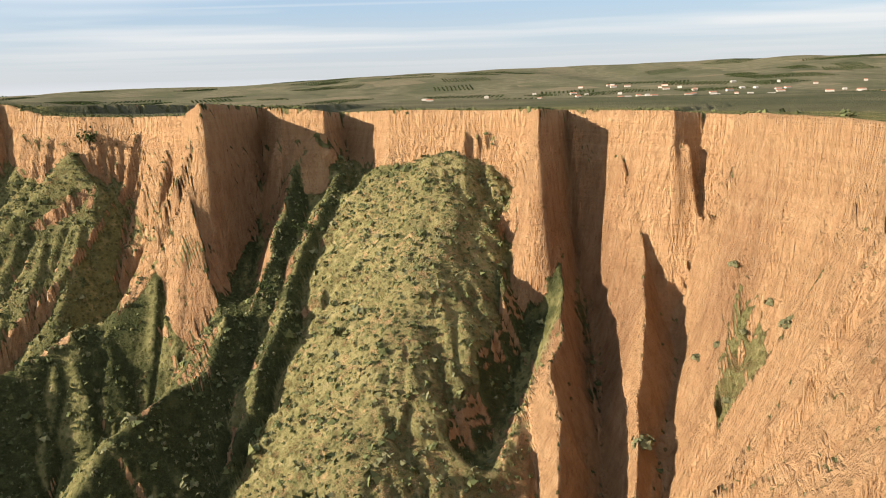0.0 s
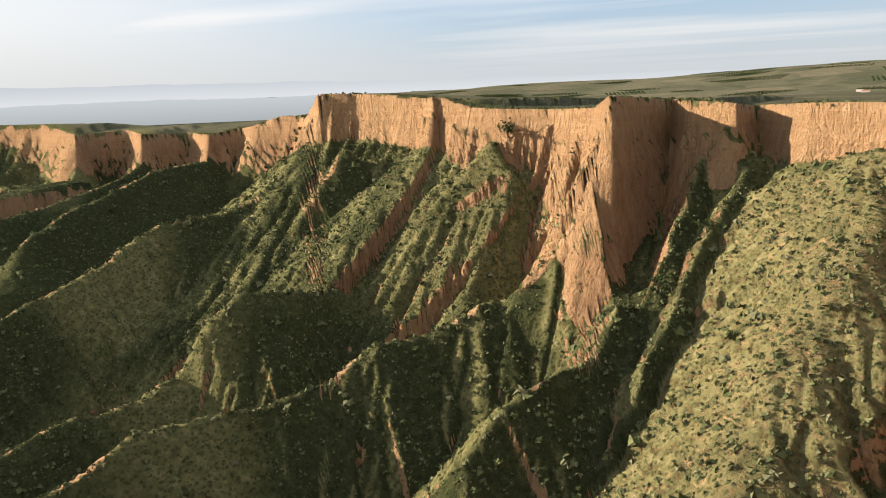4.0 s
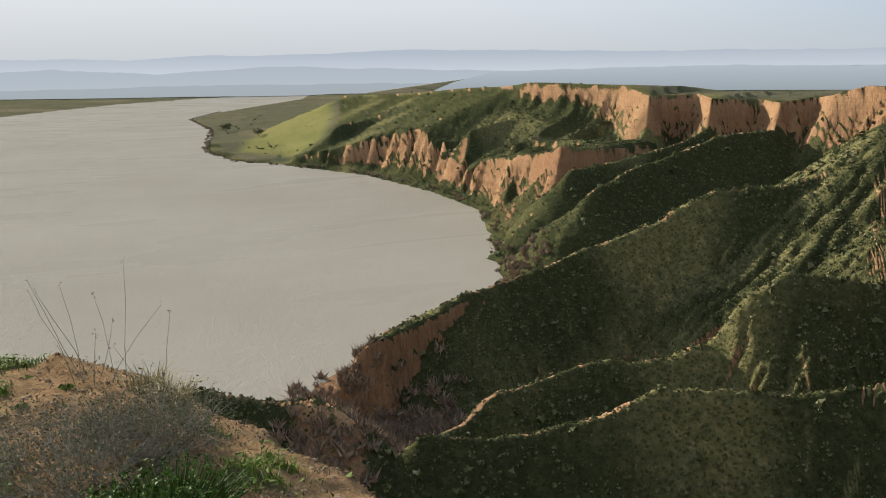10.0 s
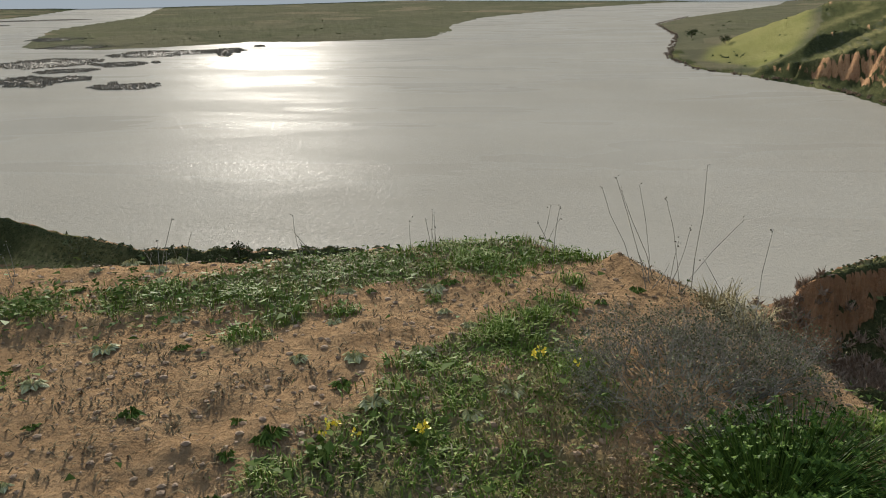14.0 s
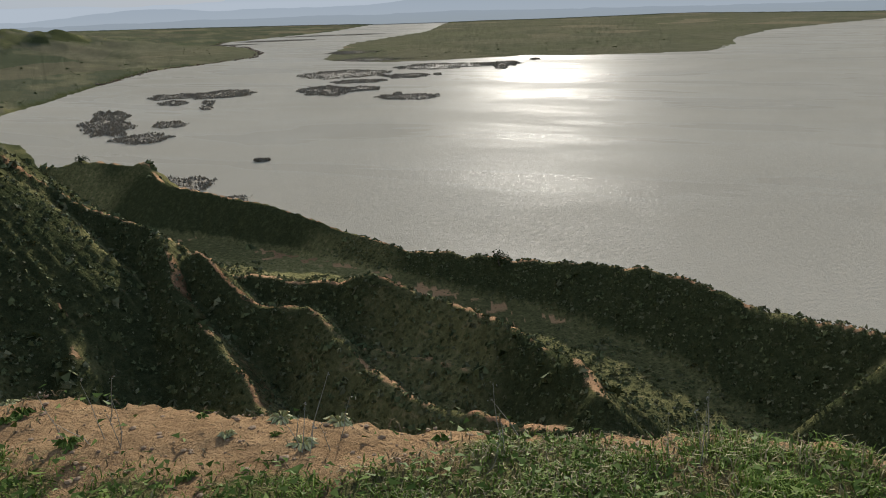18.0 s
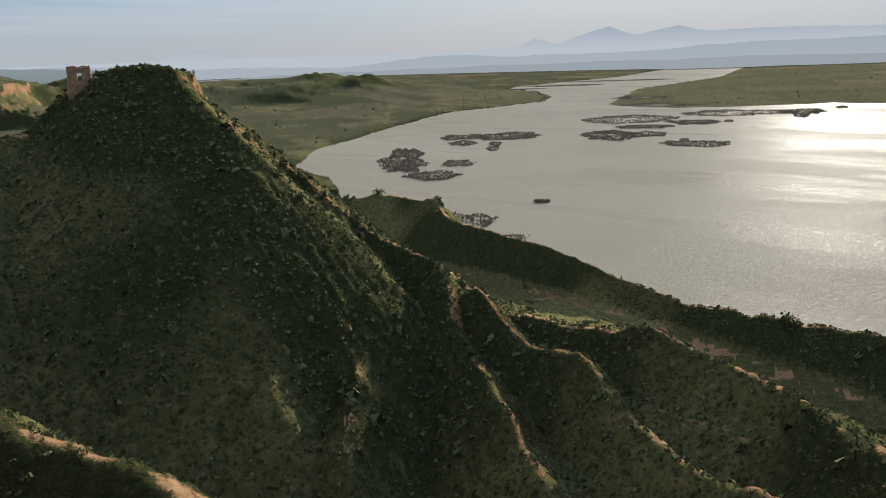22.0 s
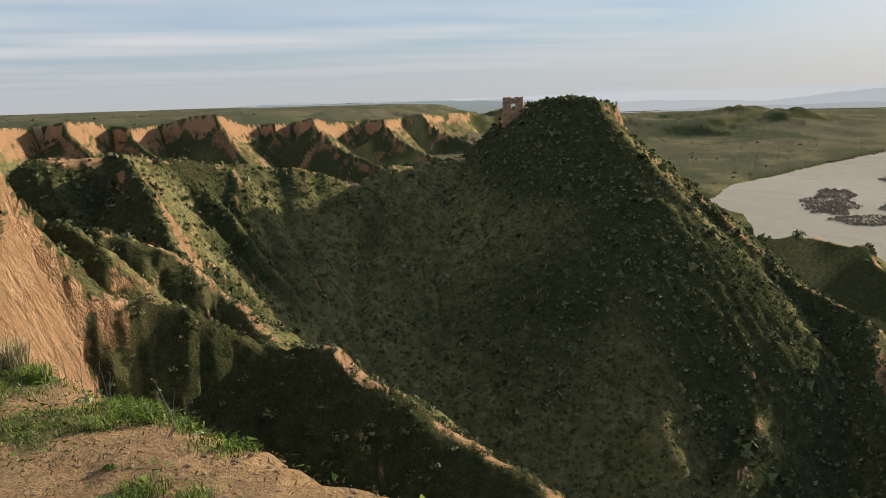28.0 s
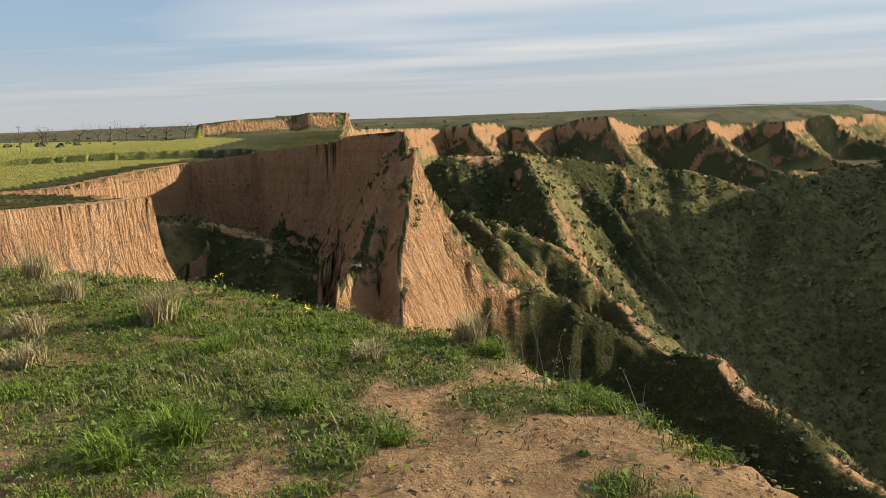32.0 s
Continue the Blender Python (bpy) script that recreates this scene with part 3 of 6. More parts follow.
RIM_OPPOSITE_WEST = [(-41, 211, 95.8, 24, 3.2, 1), (-48, 227, 95.9, 36, 2.6, 1.8), (-56, 194, 97.9, 38, 2.7, 2.0), (-72, 234, 94.1, 36, 2.6, 1.6), (-90, 246, 93.7, 17, 3.2, 0.8), (-106, 246, 94.3, 17, 3.2, 0.8), (-118, 249, 94.9, 17, 3.2, 0.8), (-133, 255, 98.6, 16, 4, 0.7), (-130, 262, 97.3, 16, 4, 0.7), (-134, 253, 98.8, 16, 4, 0.7), (-144, 264, 98.3, 16, 4, 0.7), (-161, 268, 100.1, 16, 4, 0.7), (-176, 270, 100.8, 16, 4, 0.7), (-190, 265, 101.4, 16, 4, 0.7), (-206, 283, 96.4, 16, 4, 0.7), (-239, 321, 89.4, 16, 4, 0.7)]
RIM_SECOND = [(-312, 417, 89, 31, 2.5, 0.6), (-328, 417, 89.6, 31, 2.5, 0.6), (-348, 414, 84.1, 31, 2.5, 0.6), (-372, 432, 82.1, 31, 2.5, 0.6), (-382, 410, 79, 31, 2.5, 0.6), (-432, 446, 78.9, 31, 2.5, 0.6), (-432, 402, 80.3, 31, 2.5, 0.6), (-482, 436, 81.9, 31, 2.5, 0.6), (-492, 410, 81.3, 31, 2.5, 0.6), (-481, 391, 80.8, 31, 2.5, 0.6), (-550, 417, 88.1, 31, 2.5, 0.6), (-591, 412, 88.1, 20, 2.0, 0.5), (-618, 407, 88.6, 20, 2.0, 0.5), (-668, 403, 89.5, 20, 2.0, 0.5), (-713, 405, 85.6, 3, 1, 0.4), (-850, 425, 81.9, 3, 1, 0.4), (-1054, 460, 72.6, 3, 1, 0.4), (-1327, 446, 63.4, 3, 1, 0.4)]
RIM_FAR = [(-3000, 1500, 70, 5, 1, 0.3), (-4200, 4900, 80, 5, 1, 0.3), (4900, 4900, 90, 5, 1, 0.3), (4900, -4900, 90, 5, 1, 0.3), (-1300, -4900, 70, 10, 1, 0.3), (-921, -2220, 69.8, 18, 2.0, 1.0), (-723, -1869, 74.1, 18, 2.0, 1.0), (-646, -1791, 74.1, 18, 2.0, 1.0), (-500, -1481, 80.4, 18, 2.0, 1.0), (-482, -1550, 73.1, 18, 2.0, 1.0), (-350, -1214, 77.3, 22, 2.0, 1.0), (-360, -1356, 74.3, 18, 2.0, 1.0), (-318, -1326, 75.0, 18, 2.0, 1.0), (-265, -1215, 77.9, 22, 2.0, 1.0), (-201, -1003, 87.7, 22, 2.0, 1.0), (-207, -1165, 79.4, 22, 2.0, 1.0), (-167, -1080, 80.6, 22, 2.0, 1.0), (-157, -1142, 77.9, 22, 2.0, 1.0), (-120, -1036, 84.2, 22, 2.0, 1.0), (-77, -840, 95.7, 22, 2.0, 1.0), (-56, -901, 94.8, 22, 2.0, 1.0), (-41, -932, 90.2, 22, 2.0, 1.0), (-28, -983, 85.9, 22, 2.0, 1.0), (3, -803, 86.0, 22, 2.0, 1.0), (19, -903, 87.4, 22, 2.0, 1.0), (36, -852, 93.7, 22, 2.0, 1.0), (49, -721, 94.7, 22, 2.0, 1.0), (70, -800, 91.6, 22, 2.0, 1.0), (85, -798, 90.8, 22, 2.0, 1.0)]
RIM_SOUTH = [(90, -520, 95, 20, 2.2, 0.6), (75, -330, 97, 18, 2.5, 0.7), (50, -245, 98, 15, 3, 0.7), (34, -167, 97.5, 14, 3, 1), (22, -115, 97, 14, 3, 1.3), (11, -97, 95.6, 15, 3.2, 1.4), (8, -72, 99, 15, 3.2, 1.4), (14, -79, 98.7, 15, 3.2, 1.4), (18, -85, 98, 17, 3.5, 0.7), (22, -87, 97.6, 17, 3.5, 0.7), (28, -93, 97, 17, 3.5, 0.7), (36, -93, 96, 17, 3.5, 0.7), (37, -86, 95.8, 17, 3.5, 0.7), (38, -72, 95.3, 17, 3.5, 0.7), (32, -54, 96.3, 17, 3.5, 0.7), (26, -56, 95.8, 9, 2.6, 0.9), (19, -48, 95.7, 9, 2.6, 0.9), (17, -44, 96.6, 9, 2.6, 0.9), (18, -40, 96.6, 9, 2.6, 0.9), (19, -35, 96.9, 9, 2.6, 0.9), (25, -30, 97, 9, 2, 0.9), (16.5, -21.5, 97.6, 9, 1.8, 0.9), (9.5, -15.2, 98, 14, 1.8, 0.9)]
RIM = RIM_NEAR + RIM_OPPOSITE + RIM_OPPOSITE_WEST + RIM_SECOND + RIM_FAR + RIM_SOUTH
HEADLAND = [(-217, 80, 25, 24, 3.4, 0.8), (-222, 75, 19, 24, 3.4, 0.8), (-228, 88, 25, 24, 3.4, 0.8), (-232, 118, 31, 24, 3.4, 0.8), (-228, 122, 32.5, 24, 3.4, 0.8), (-221, 104, 29, 24, 3.4, 0.8)]
BUTTE = [(-95, -194, 98.7, 2, 1.1, 0.9), (-97, -188, 99.5, 2, 1.1, 0.9), (-100, -184, 100.2, 2, 1.2, 0.9), (-107, -180, 99.9, 3, 1.6, 0.9), (-114, -183, 98.8, 6, 2.2, 0.9), (-123, -201, 98.6, 6, 2.2, 0.9), (-113, -211, 100.3, 2, 1.1, 0.9)]
MESA = [(51.7, -252, 102.9, 8, 3, 0.7), (62.7, -246, 103.1, 8, 3, 0.7), (67.7, -245, 102.2, 7, 3, 0.7), (80.7, -237, 101.7, 6, 3, 0.6), (90.7, -231, 100.9, 5, 3, 0.5), (112, -290, 99.5, 3, 1, 0.3), (130, -400, 100, 3, 1, 0.3), (90, -400, 102, 6, 2, 0.6)]
BENCH_NOSE = [(-926, 250, 11, 7, 2.4, 0.6), (-834, 272, 25, 18, 2.6, 0.6), (-758, 287, 31, 24, 2.8, 0.6), (-716, 305, 38, 31, 2.8, 0.6), (-674, 316, 41, 34, 3, 0.6), (-656, 345, 40, 30, 2.6, 0.6), (-650, 420, 42, 20, 1.5, 0.6), (-770, 420, 36, 6, 0.8, 0.4), (-900, 340, 16, 4, 0.6, 0.3)]
BENCH_SHORE = [(-588, 308, 32, 22, 2.8, 0.8), (-556, 310, 38, 24, 2.8, 0.8), (-520, 300, 42, 25, 2.8, 0.8), (-494, 302, 46, 27, 2.8, 0.8), (-466, 290, 49, 28, 2.8, 0.8), (-428, 282, 57, 34, 3, 0.8), (-418, 300, 54, 38, 3, 0.8), (-424, 352, 56, 24, 2, 0.8), (-590, 370, 46, 20, 1.5, 0.6)]
TABLES = [(HEADLAND, 29.0), (BUTTE, 100.2), (MESA, 103.0), (BENCH_NOSE, 40.0), (BENCH_SHORE, 50.0)]
SHORE = [(-235, 60), (-262, 75), (-262, 87), (-300, 150), (-351, 208), (-398, 222), (-544, 286), (-652, 295), (-788, 287), (-914, 242), (-983, 201), (-1144, 190), (-1572, 277), (-1994, 305), (-2341, 437), (-3356, 961), (-4950, 1500), (-4950, 4950), (4950, 4950), (4950, -4950), (-4950, -4950), (-4950, -2300), (-2700, -1600), (-1991, -1534), (-1888, -1473), (-1756, -1279), (-1562, -1104), (-1419, -1019), (-1255, -1007), (-1111, -1006), (-864, -884), (-684, -785), (-610, -754), (-492, -640), (-470, -560), (-350, -400), (-345, -300), (-318, -215), (-300, -150), (-285, -90), (-275, -50), (-260, -10), (-240, 30)]
WESTBANK = [(-1338, -823), (-1298, -669), (-1343, -582), (-1410, -516), (-1461, -462), (-1474, -302), (-1555, -163), (-1770, -138), (-1991, -158), (-2383, -100), (-2757, 53), (-3190, 251), (-3681, 604), (-3931, 884), (-4950, 1200), (-4950, -2000), (-2631, -1200), (-2148, -1125), (-1970, -1104), (-1838, -1053), (-1474, -888)]


def along(px, py, pts, closed=False):
    """Nearest distance to a line of points; there, its arc length and its further values."""
    pts = np.array(pts, float)
    ends = np.vstack([pts, pts[:1]]) if closed else pts
    best = np.full(px.shape, 1e18)
    val = np.zeros((pts.shape[1] - 2,) + px.shape)
    arc, run = np.zeros(px.shape), 0.0
    for a, b in zip(ends[:-1], ends[1:]):
        ab = b[:2] - a[:2]
        ln = math.hypot(*ab) + 1e-9
        u = np.clip(((px - a[0]) * ab[0] + (py - a[1]) * ab[1]) / ln ** 2, 0, 1)
        d2 = (px - a[0] - u * ab[0]) ** 2 + (py - a[1] - u * ab[1]) ** 2
        near = d2 < best
        best[near] = d2[near]
        arc[near] = run + u[near] * ln
        for k in range(pts.shape[1] - 2):
            val[k][near] = a[k + 2] + u[near] * (b[k + 2] - a[k + 2])
        run += ln
    return np.sqrt(best), arc, val


def inside(px, py, pts):
    pts = np.array(pts, float)
    res = np.zeros(px.shape, bool)
    for a, b in zip(pts, np.roll(pts, -1, 0)):
        hit = (a[1] > py) != (b[1] > py)
        xs = a[0] + (py - a[1]) / (b[1] - a[1] + 1e-12) * (b[0] - a[0])
        res ^= hit & (px < xs)
    return res


def tent(px, py, pts, slope, soft, gully, seed):
    d, s, (z,) = along(px, py, pts)
    # side gullies run down from the crest and deepen away from it
    wob = s + 5 * (vnoise(px / 14, py / 14, seed) - 0.5)
    cut = gully * (1 - ridged(wob / 13, d / 60, seed + 5)) * step01(1, 16, d)
    cut += 0.45 * gully * (1 - ridged(wob / 4.7, d / 35, seed + 6)) * step01(1, 9, d)
    return z - slope * (np.sqrt(d * d + soft * soft) - soft) - cut + 1.2 * (vnoise(s / 7, s * 0, seed + 9) - 0.5), d


def tableland(px, py, pts, top, seed):
    d, s, (z, cliff, steep, talus) = along(px, py, pts, True)
    ins = inside(px, py, pts)
    away = step01(14, 50, np.hypot(px, py))
    amp = np.clip(cliff / 3.2, 0.0, 5.0) * away * (0.3 + 0.7 * step01(80, 125, np.hypot(px, py)))
    wob = s + 3 * (vnoise(px / 9, py / 9, seed) - 0.5)
    flute = (1 - ridged(wob / 17, d / 90, seed + 1)) * 0.55 + (1 - ridged(wob / 6.3, d / 50, seed + 2)) * 0.55 + (1 - ridged(wob / 2.6, d / 30, seed + 3)) * 0.40 + (1 - ridged(wob / 1.2, d / 18, seed + 7)) * 0.14
    dd = np.maximum(d + amp * (flute * step01(-0.3, 3.5, d) - 0.6 * step01(0, 3, d)), 0)
    brk = cliff / steep
    # the upper beds stand plumb, the clay below them leans back
    band = (0.16 + 0.12 * vnoise(s / 23, s * 0, seed + 8)) * cliff * away
    wide = band / 9.0
    upper = np.minimum(dd * 9.0, band)
    lower = (cliff - band) * np.clip((dd - wide) / np.maximum(brk - wide, 0.1), 0, 1)
    face = np.where(away > 0.5, upper + lower, steep * (np.sqrt(dd * dd + 0.25) - 0.5 * np.exp(-dd)))
    drop = np.maximum(np.where(dd < brk, face, cliff + talus * (dd - brk)), 0)
    drop = drop + 0.05 * cliff * away * (ridged(s / 5, drop / 9, seed + 4) - 0.5) * step01(0.5, 4, d) * step01(brk * 2 + 4, brk, dd)
    flat = z + (top - z) * step01(10, 120, d)
    return np.where(ins, flat, z - drop), ins, d


SHOULDER = [(-5.2, 0.65, 0), (-4.3, 1.0, 0), (-1.5, 1.75, 0), (0.0, 2.0, 0)]


def raw_land(px, py):
    """Height of the ground before the rain has cut it, and how much of it is open tableland."""
    base = np.full(px.shape, -6.0)
    d, _, _ = along(px, py, [(x, y, 0) for x, y in SHORE], True)
    shore_d = d
    ins = inside(px, py, SHORE)
    far_r = np.hypot(px, py)
    way = np.degrees(np.arctan2(px, py))                       # degrees to the right of +y
    rise = step01(2000, 4800, far_r) * (0.15 + 0.30 * step01(-1500, 0, py) + 0.55 * step01(-30, 5, way) * step01(110, 60, way))
    low = np.where(ins, np.minimum(0.05 * d, 3.0 + 0.012 * d), -0.15 * d)
    hills = ((fbm(px / 420, py / 420, 4, 31) - 0.36) * 150 - 24 * (1 - ridged(px / 210, py / 210, 33))) * step01(60, 400, d) * step01(1500, 2200, far_r) * step01(-2000, -1600, px) * step01(-600, -1000, py)
    low = np.where(ins, low + np.maximum(hills, 0), low)
    d2, _, _ = along(px, py, [(x, y, 0) for x, y in WESTBANK], True)
    ins2 = inside(px, py, WESTBANK)
    low = np.where(ins2, np.minimum(0.02 * d2, 3) + 30 * step01(300, 1800, d2) * fbm(px / 500, py / 500, 3, 8), low)
    low = np.where(~ins & ~ins2, np.maximum(low, -0.15 * np.minimum(d, d2)), low)
    h = np.maximum(base, low)
    top, plate, rim_d = tableland(px, py, RIM, 94.0 - 40 * step01(300, 1500, far_r) * step01(-200, 300, py) + 115 * rise * (0.55 + 0.9 * fbm(px / 900, py / 900, 3, 12)), 3)
    # the trodden lip rounds off towards its edge
    top = top - np.where(plate, 0.10 * np.exp(-rim_d / 0.3), 0.10) * step01(20, 10, far_r)
    h = np.maximum(h, top)
    # the sandy shoulder below the lookout's bush
    w = far_r < 14
    d, _, _ = along(px[w], py[w], SHOULDER)
    h[w] = np.maximum(h[w], 98.3 - 0.55 * d - 2.2 * np.maximum(d - 0.75 - 0.3 * (vnoise(px[w] * 2.1, py[w] * 2.1, 4) - 0.5), 0))
    for k, (pts, zt) in enumerate(TABLES):
        h2, i2, _ = tableland(px, py, pts, zt, 40 + k)
        h = np.maximum(h, h2)
    # the water has cut cliffs along the far shore
    w = (px > -960) & (px < -395) & (py > 150) & (py < 450)
    wob = px[w] + 0.4 * py[w]
    back = 4 + 9 * ridged(wob / 38, py[w] / 90, 150) + 5 * (1 - ridged(wob / 11, py[w] / 60, 151)) + 14 * step01(-470, -410, px[w])
    face = 1.5 + 0.45 * np.minimum(shore_d[w], back) + 2.6 * np.maximum(shore_d[w] - back, 0) + 90 * (1 - step01(-960, -900, px[w]) * step01(-395, -412, px[w]))
    h[w] = np.minimum(h[w], np.where(ins[w], face, -0.6))
    crest = np.full(px.shape, 1e3)                             # how far below a crest, where a rib makes the ground
    for k, (pts, slope, soft, gully) in enumerate(RIDGES.values()):
        box = np.array([p[:2] for p in pts])
        w = (px > box[:, 0].min() - 110) & (px < box[:, 0].max() + 110) & (py > box[:, 1].min() - 110) & (py < box[:, 1].max() + 110)
        if not w.any():
            continue
        t, td = tent(px[w], py[w], pts, slope, soft, gully, 60 + 11 * k)
        t = np.where((px[w] < -395) & (px[w] > -960) & (py[w] > 150), np.where(ins[w], np.minimum(t, 1.5 + 1.9 * np.maximum(shore_d[w] - 8, 0)), -0.6), t)
        win = t > h[w]
        hw, cw = h[w], crest[w]
        hw[win], cw[win] = t[win], (td[win] if 0.9 < soft < 5 else 1e3 if soft < 5 else 300 + td[win] * 0)
        h[w], crest[w] = hw, cw
    for k, (name, (pts, bank, half)) in enumerate(GULLIES.items()):
        box = np.array([p[:2] for p in pts])
        w = (px > box[:, 0].min() - 45) & (px < box[:, 0].max() + 45) & (py > box[:, 1].min() - 45) & (py < box[:, 1].max() + 45)
        if not w.any():
            continue
        d, s, (z,) = along(px[w], py[w], pts)
        wave = 2.5 * (fbm(px[w] / 9, py[w] / 9, 3, 200 + k) - 0.5)
        cut = z + bank * np.maximum(d + wave - half, 0)
        low_here = (cut < h[w]) & ~plate[w]
        hw, cw = h[w], crest[w]
        share = step01(1.5, 7, rim_d[w])                         # the cliffs themselves are not cut
        hw[low_here] -= ((hw - cut) * share)[low_here]
        cw[low_here] = 500.0 if name in ("gully_a", "gully_b", "gully_pinnacle") else 450.0
        h[w], crest[w] = hw, cw
    rough = np.where(plate, 0.10, 1.0) * step01(-1, 3, h)
    h = h + rough * (2.0 * (fbm(px / 22, py / 22, 3, 5) - 0.5) + 1.2 * (fbm(px / 5, py / 5, 3, 6) - 0.5) - 0.6 * (1 - ridged(px / 7 + py / 31, py / 7 - px / 31, 14)) - 0.6 * (1 - ridged(px / 2.9 - py / 13, py / 2.9 + px / 13, 19))) * step01(5, 40, far_r)
    # harder beds stand out as small ledges
    bed = h / 1.9 + 1.5 * fbm(px / 25, py / 25, 3, 23)
    h = h + np.where(plate, 0.0, 0.14) * (np.abs(2 * (bed - np.floor(bed)) - 1) - 0.5) * step01(40, 70, far_r) * step01(600, 300, far_r) * step01(3, 8, h)
    h = h + (0.10 * (fbm(px / 1.1, py / 1.1, 4, 7) - 0.5) + 0.05 * (fbm(px / 0.22, py / 0.22, 3, 9) - 0.5)) * step01(40, 10, far_r)
    return h, plate, rim_d, crest

def rain_cut(x0, x1, y0, y1, cell, rounds, amount, deepest):
    """Rills and gullies: water runs down the steepest way and cuts where much of it gathers."""
    gx, gy = np.arange(x0, x1, cell), np.arange(y0, y1, cell)
    X, Y = np.meshgrid(gx, gy, indexing="ij")
    h, plate, _, _ = (q.reshape(X.shape) for q in raw_land(X.ravel(), Y.ravel()))
    edge = np.minimum(np.minimum(X - x0, x1 - X), np.minimum(Y - y0, y1 - Y))
    soft = np.where(plate, 0.0, 1.0) * step01(0, 25 * cell, edge) * step01(1, 5, h) * step01(25, 50, np.hypot(X, Y)) * (1 - 0.75 * step01(85, 55, np.hypot(X + 88, Y + 160)))
    H, (nx, ny) = h.copy(), X.shape
    here = np.arange(nx * ny).reshape(nx, ny)
    grain = 0.5 * cell * fbm(X / (2.5 * cell), Y / (2.5 * cell), 2, 131)
    for r in range(rounds):
        q = H + grain
        q[1:-1, 1:-1] = (4 * q[1:-1, 1:-1] + q[2:, 1:-1] + q[:-2, 1:-1] + q[1:-1, 2:] + q[1:-1, :-2]) / 8
        steep, to = np.zeros((nx, ny)), here.copy()
        for i, j in ((-1, -1), (-1, 0), (-1, 1), (0, -1), (0, 1), (1, -1), (1, 0), (1, 1)):
            fall = (q - np.roll(q, (-i, -j), (0, 1))) / (cell * math.hypot(i, j))
            w = fall > steep
            steep[w], to[w] = fall[w], np.roll(here, (-i, -j), (0, 1))[w]
        runs = (steep > 0).ravel()
        water, total = np.ones(nx * ny), np.ones(nx * ny)
        for _ in range(70):
            water = np.bincount(to.ravel()[runs], weights=water[runs], minlength=nx * ny)
            total += water
        cut = amount * np.sqrt(total.reshape(nx, ny)) * np.minimum(steep, 1.8)
        H -= np.minimum(cut, 0.45 * steep * cell) * soft
        mean = (np.roll(H, 1, 0) + np.roll(H, -1, 0) + np.roll(H, 1, 1) + np.roll(H, -1, 1)) / 4
        H += 0.10 * (mean - H) * soft * step01(2.2, 1.2, steep)
    return x0, y0, cell, np.clip(H - h, -deepest, 0.7)


CUTS = [rain_cut(-330, 76, -262, 292, 0.9, 11, 0.03, 6.0), rain_cut(-960, -300, 160, 470, 2.2, 9, 0.06, 12.0), rain_cut(-740, 130, -1480, -560, 3.4, 9, 0.07, 14.0)]


def land(px, py):
    """Height of the ground, whether it is tableland, the distance to its rim, and that below a crest."""
    h, plate, rim_d, crest = raw_land(px, py)
    for x0, y0, cell, D in CUTS:
        u, v = (px - x0) / cell, (py - y0) / cell
        w = (u > 0) & (v > 0) & (u < D.shape[0] - 1.01) & (v < D.shape[1] - 1.01)
        i, j = u[w].astype(int), v[w].astype(int)
        fu, fv = u[w] - i, v[w] - j
        cut = (D[i, j] * (1 - fu) + D[i + 1, j] * fu) * (1 - fv) + (D[i, j + 1] * (1 - fu) + D[i + 1, j + 1] * fu) * fv
        h[w] += np.where(plate[w], 0.0, cut * step01(0, 2, rim_d[w]))
    return h, plate, rim_d, crest


def ring_radii(az, count):
    """Radii of the ground's rings, closer together where the land rises towards the lookout."""
    coarse = np.concatenate([np.arange(-48, 222, 0.6), np.arange(222, 313, 6.0)])
    fine = np.concatenate([np.geomspace(0.4, 60, 260, False), np.geomspace(60, 480, 800, False), np.geomspace(480, 4840, 340)])
    A, R = np.meshgrid(np.radians(coarse), fine, indexing="ij")
    h = land((-np.sin(A) * R).ravel(), (np.cos(A) * R).ravel())[0].reshape(A.shape)
    el = np.degrees(np.arctan2(h - 100.0, R))
    peak = np.maximum.accumulate(el, 1)
    rise = np.diff(el, axis=1)
    seen = np.exp(-(peak - el)[:, 1:] / 1.5)
    step = np.where(rise > 0, rise * (0.25 + 0.75 * seen), 0.10 * np.minimum(-rise, 0.5)) * np.where(R[:, 1:] < 2.0, 0.35, 1.0)
    step = np.minimum(step, 1.2) + 4.0 * np.diff(np.log(R), axis=1)
    for _ in range(2):
        step = (np.roll(step, 1, 0) + 2 * step + np.roll(step, -1, 0)) / 4
    run = np.concatenate([np.zeros((len(coarse), 1)), np.cumsum(step, 1)], 1)
    u = np.linspace(0, 1, count)
    rings = np.stack([np.interp(u, q / q[-1], np.log(fine)) for q in run])
    at = np.interp(az, coarse, np.arange(len(coarse)))
    k = np.clip(at.astype(int), 0, len(coarse) - 2)
    f = (at - k)[:, None]
    return np.exp(rings[k] * (1 - f) + rings[k + 1] * f)


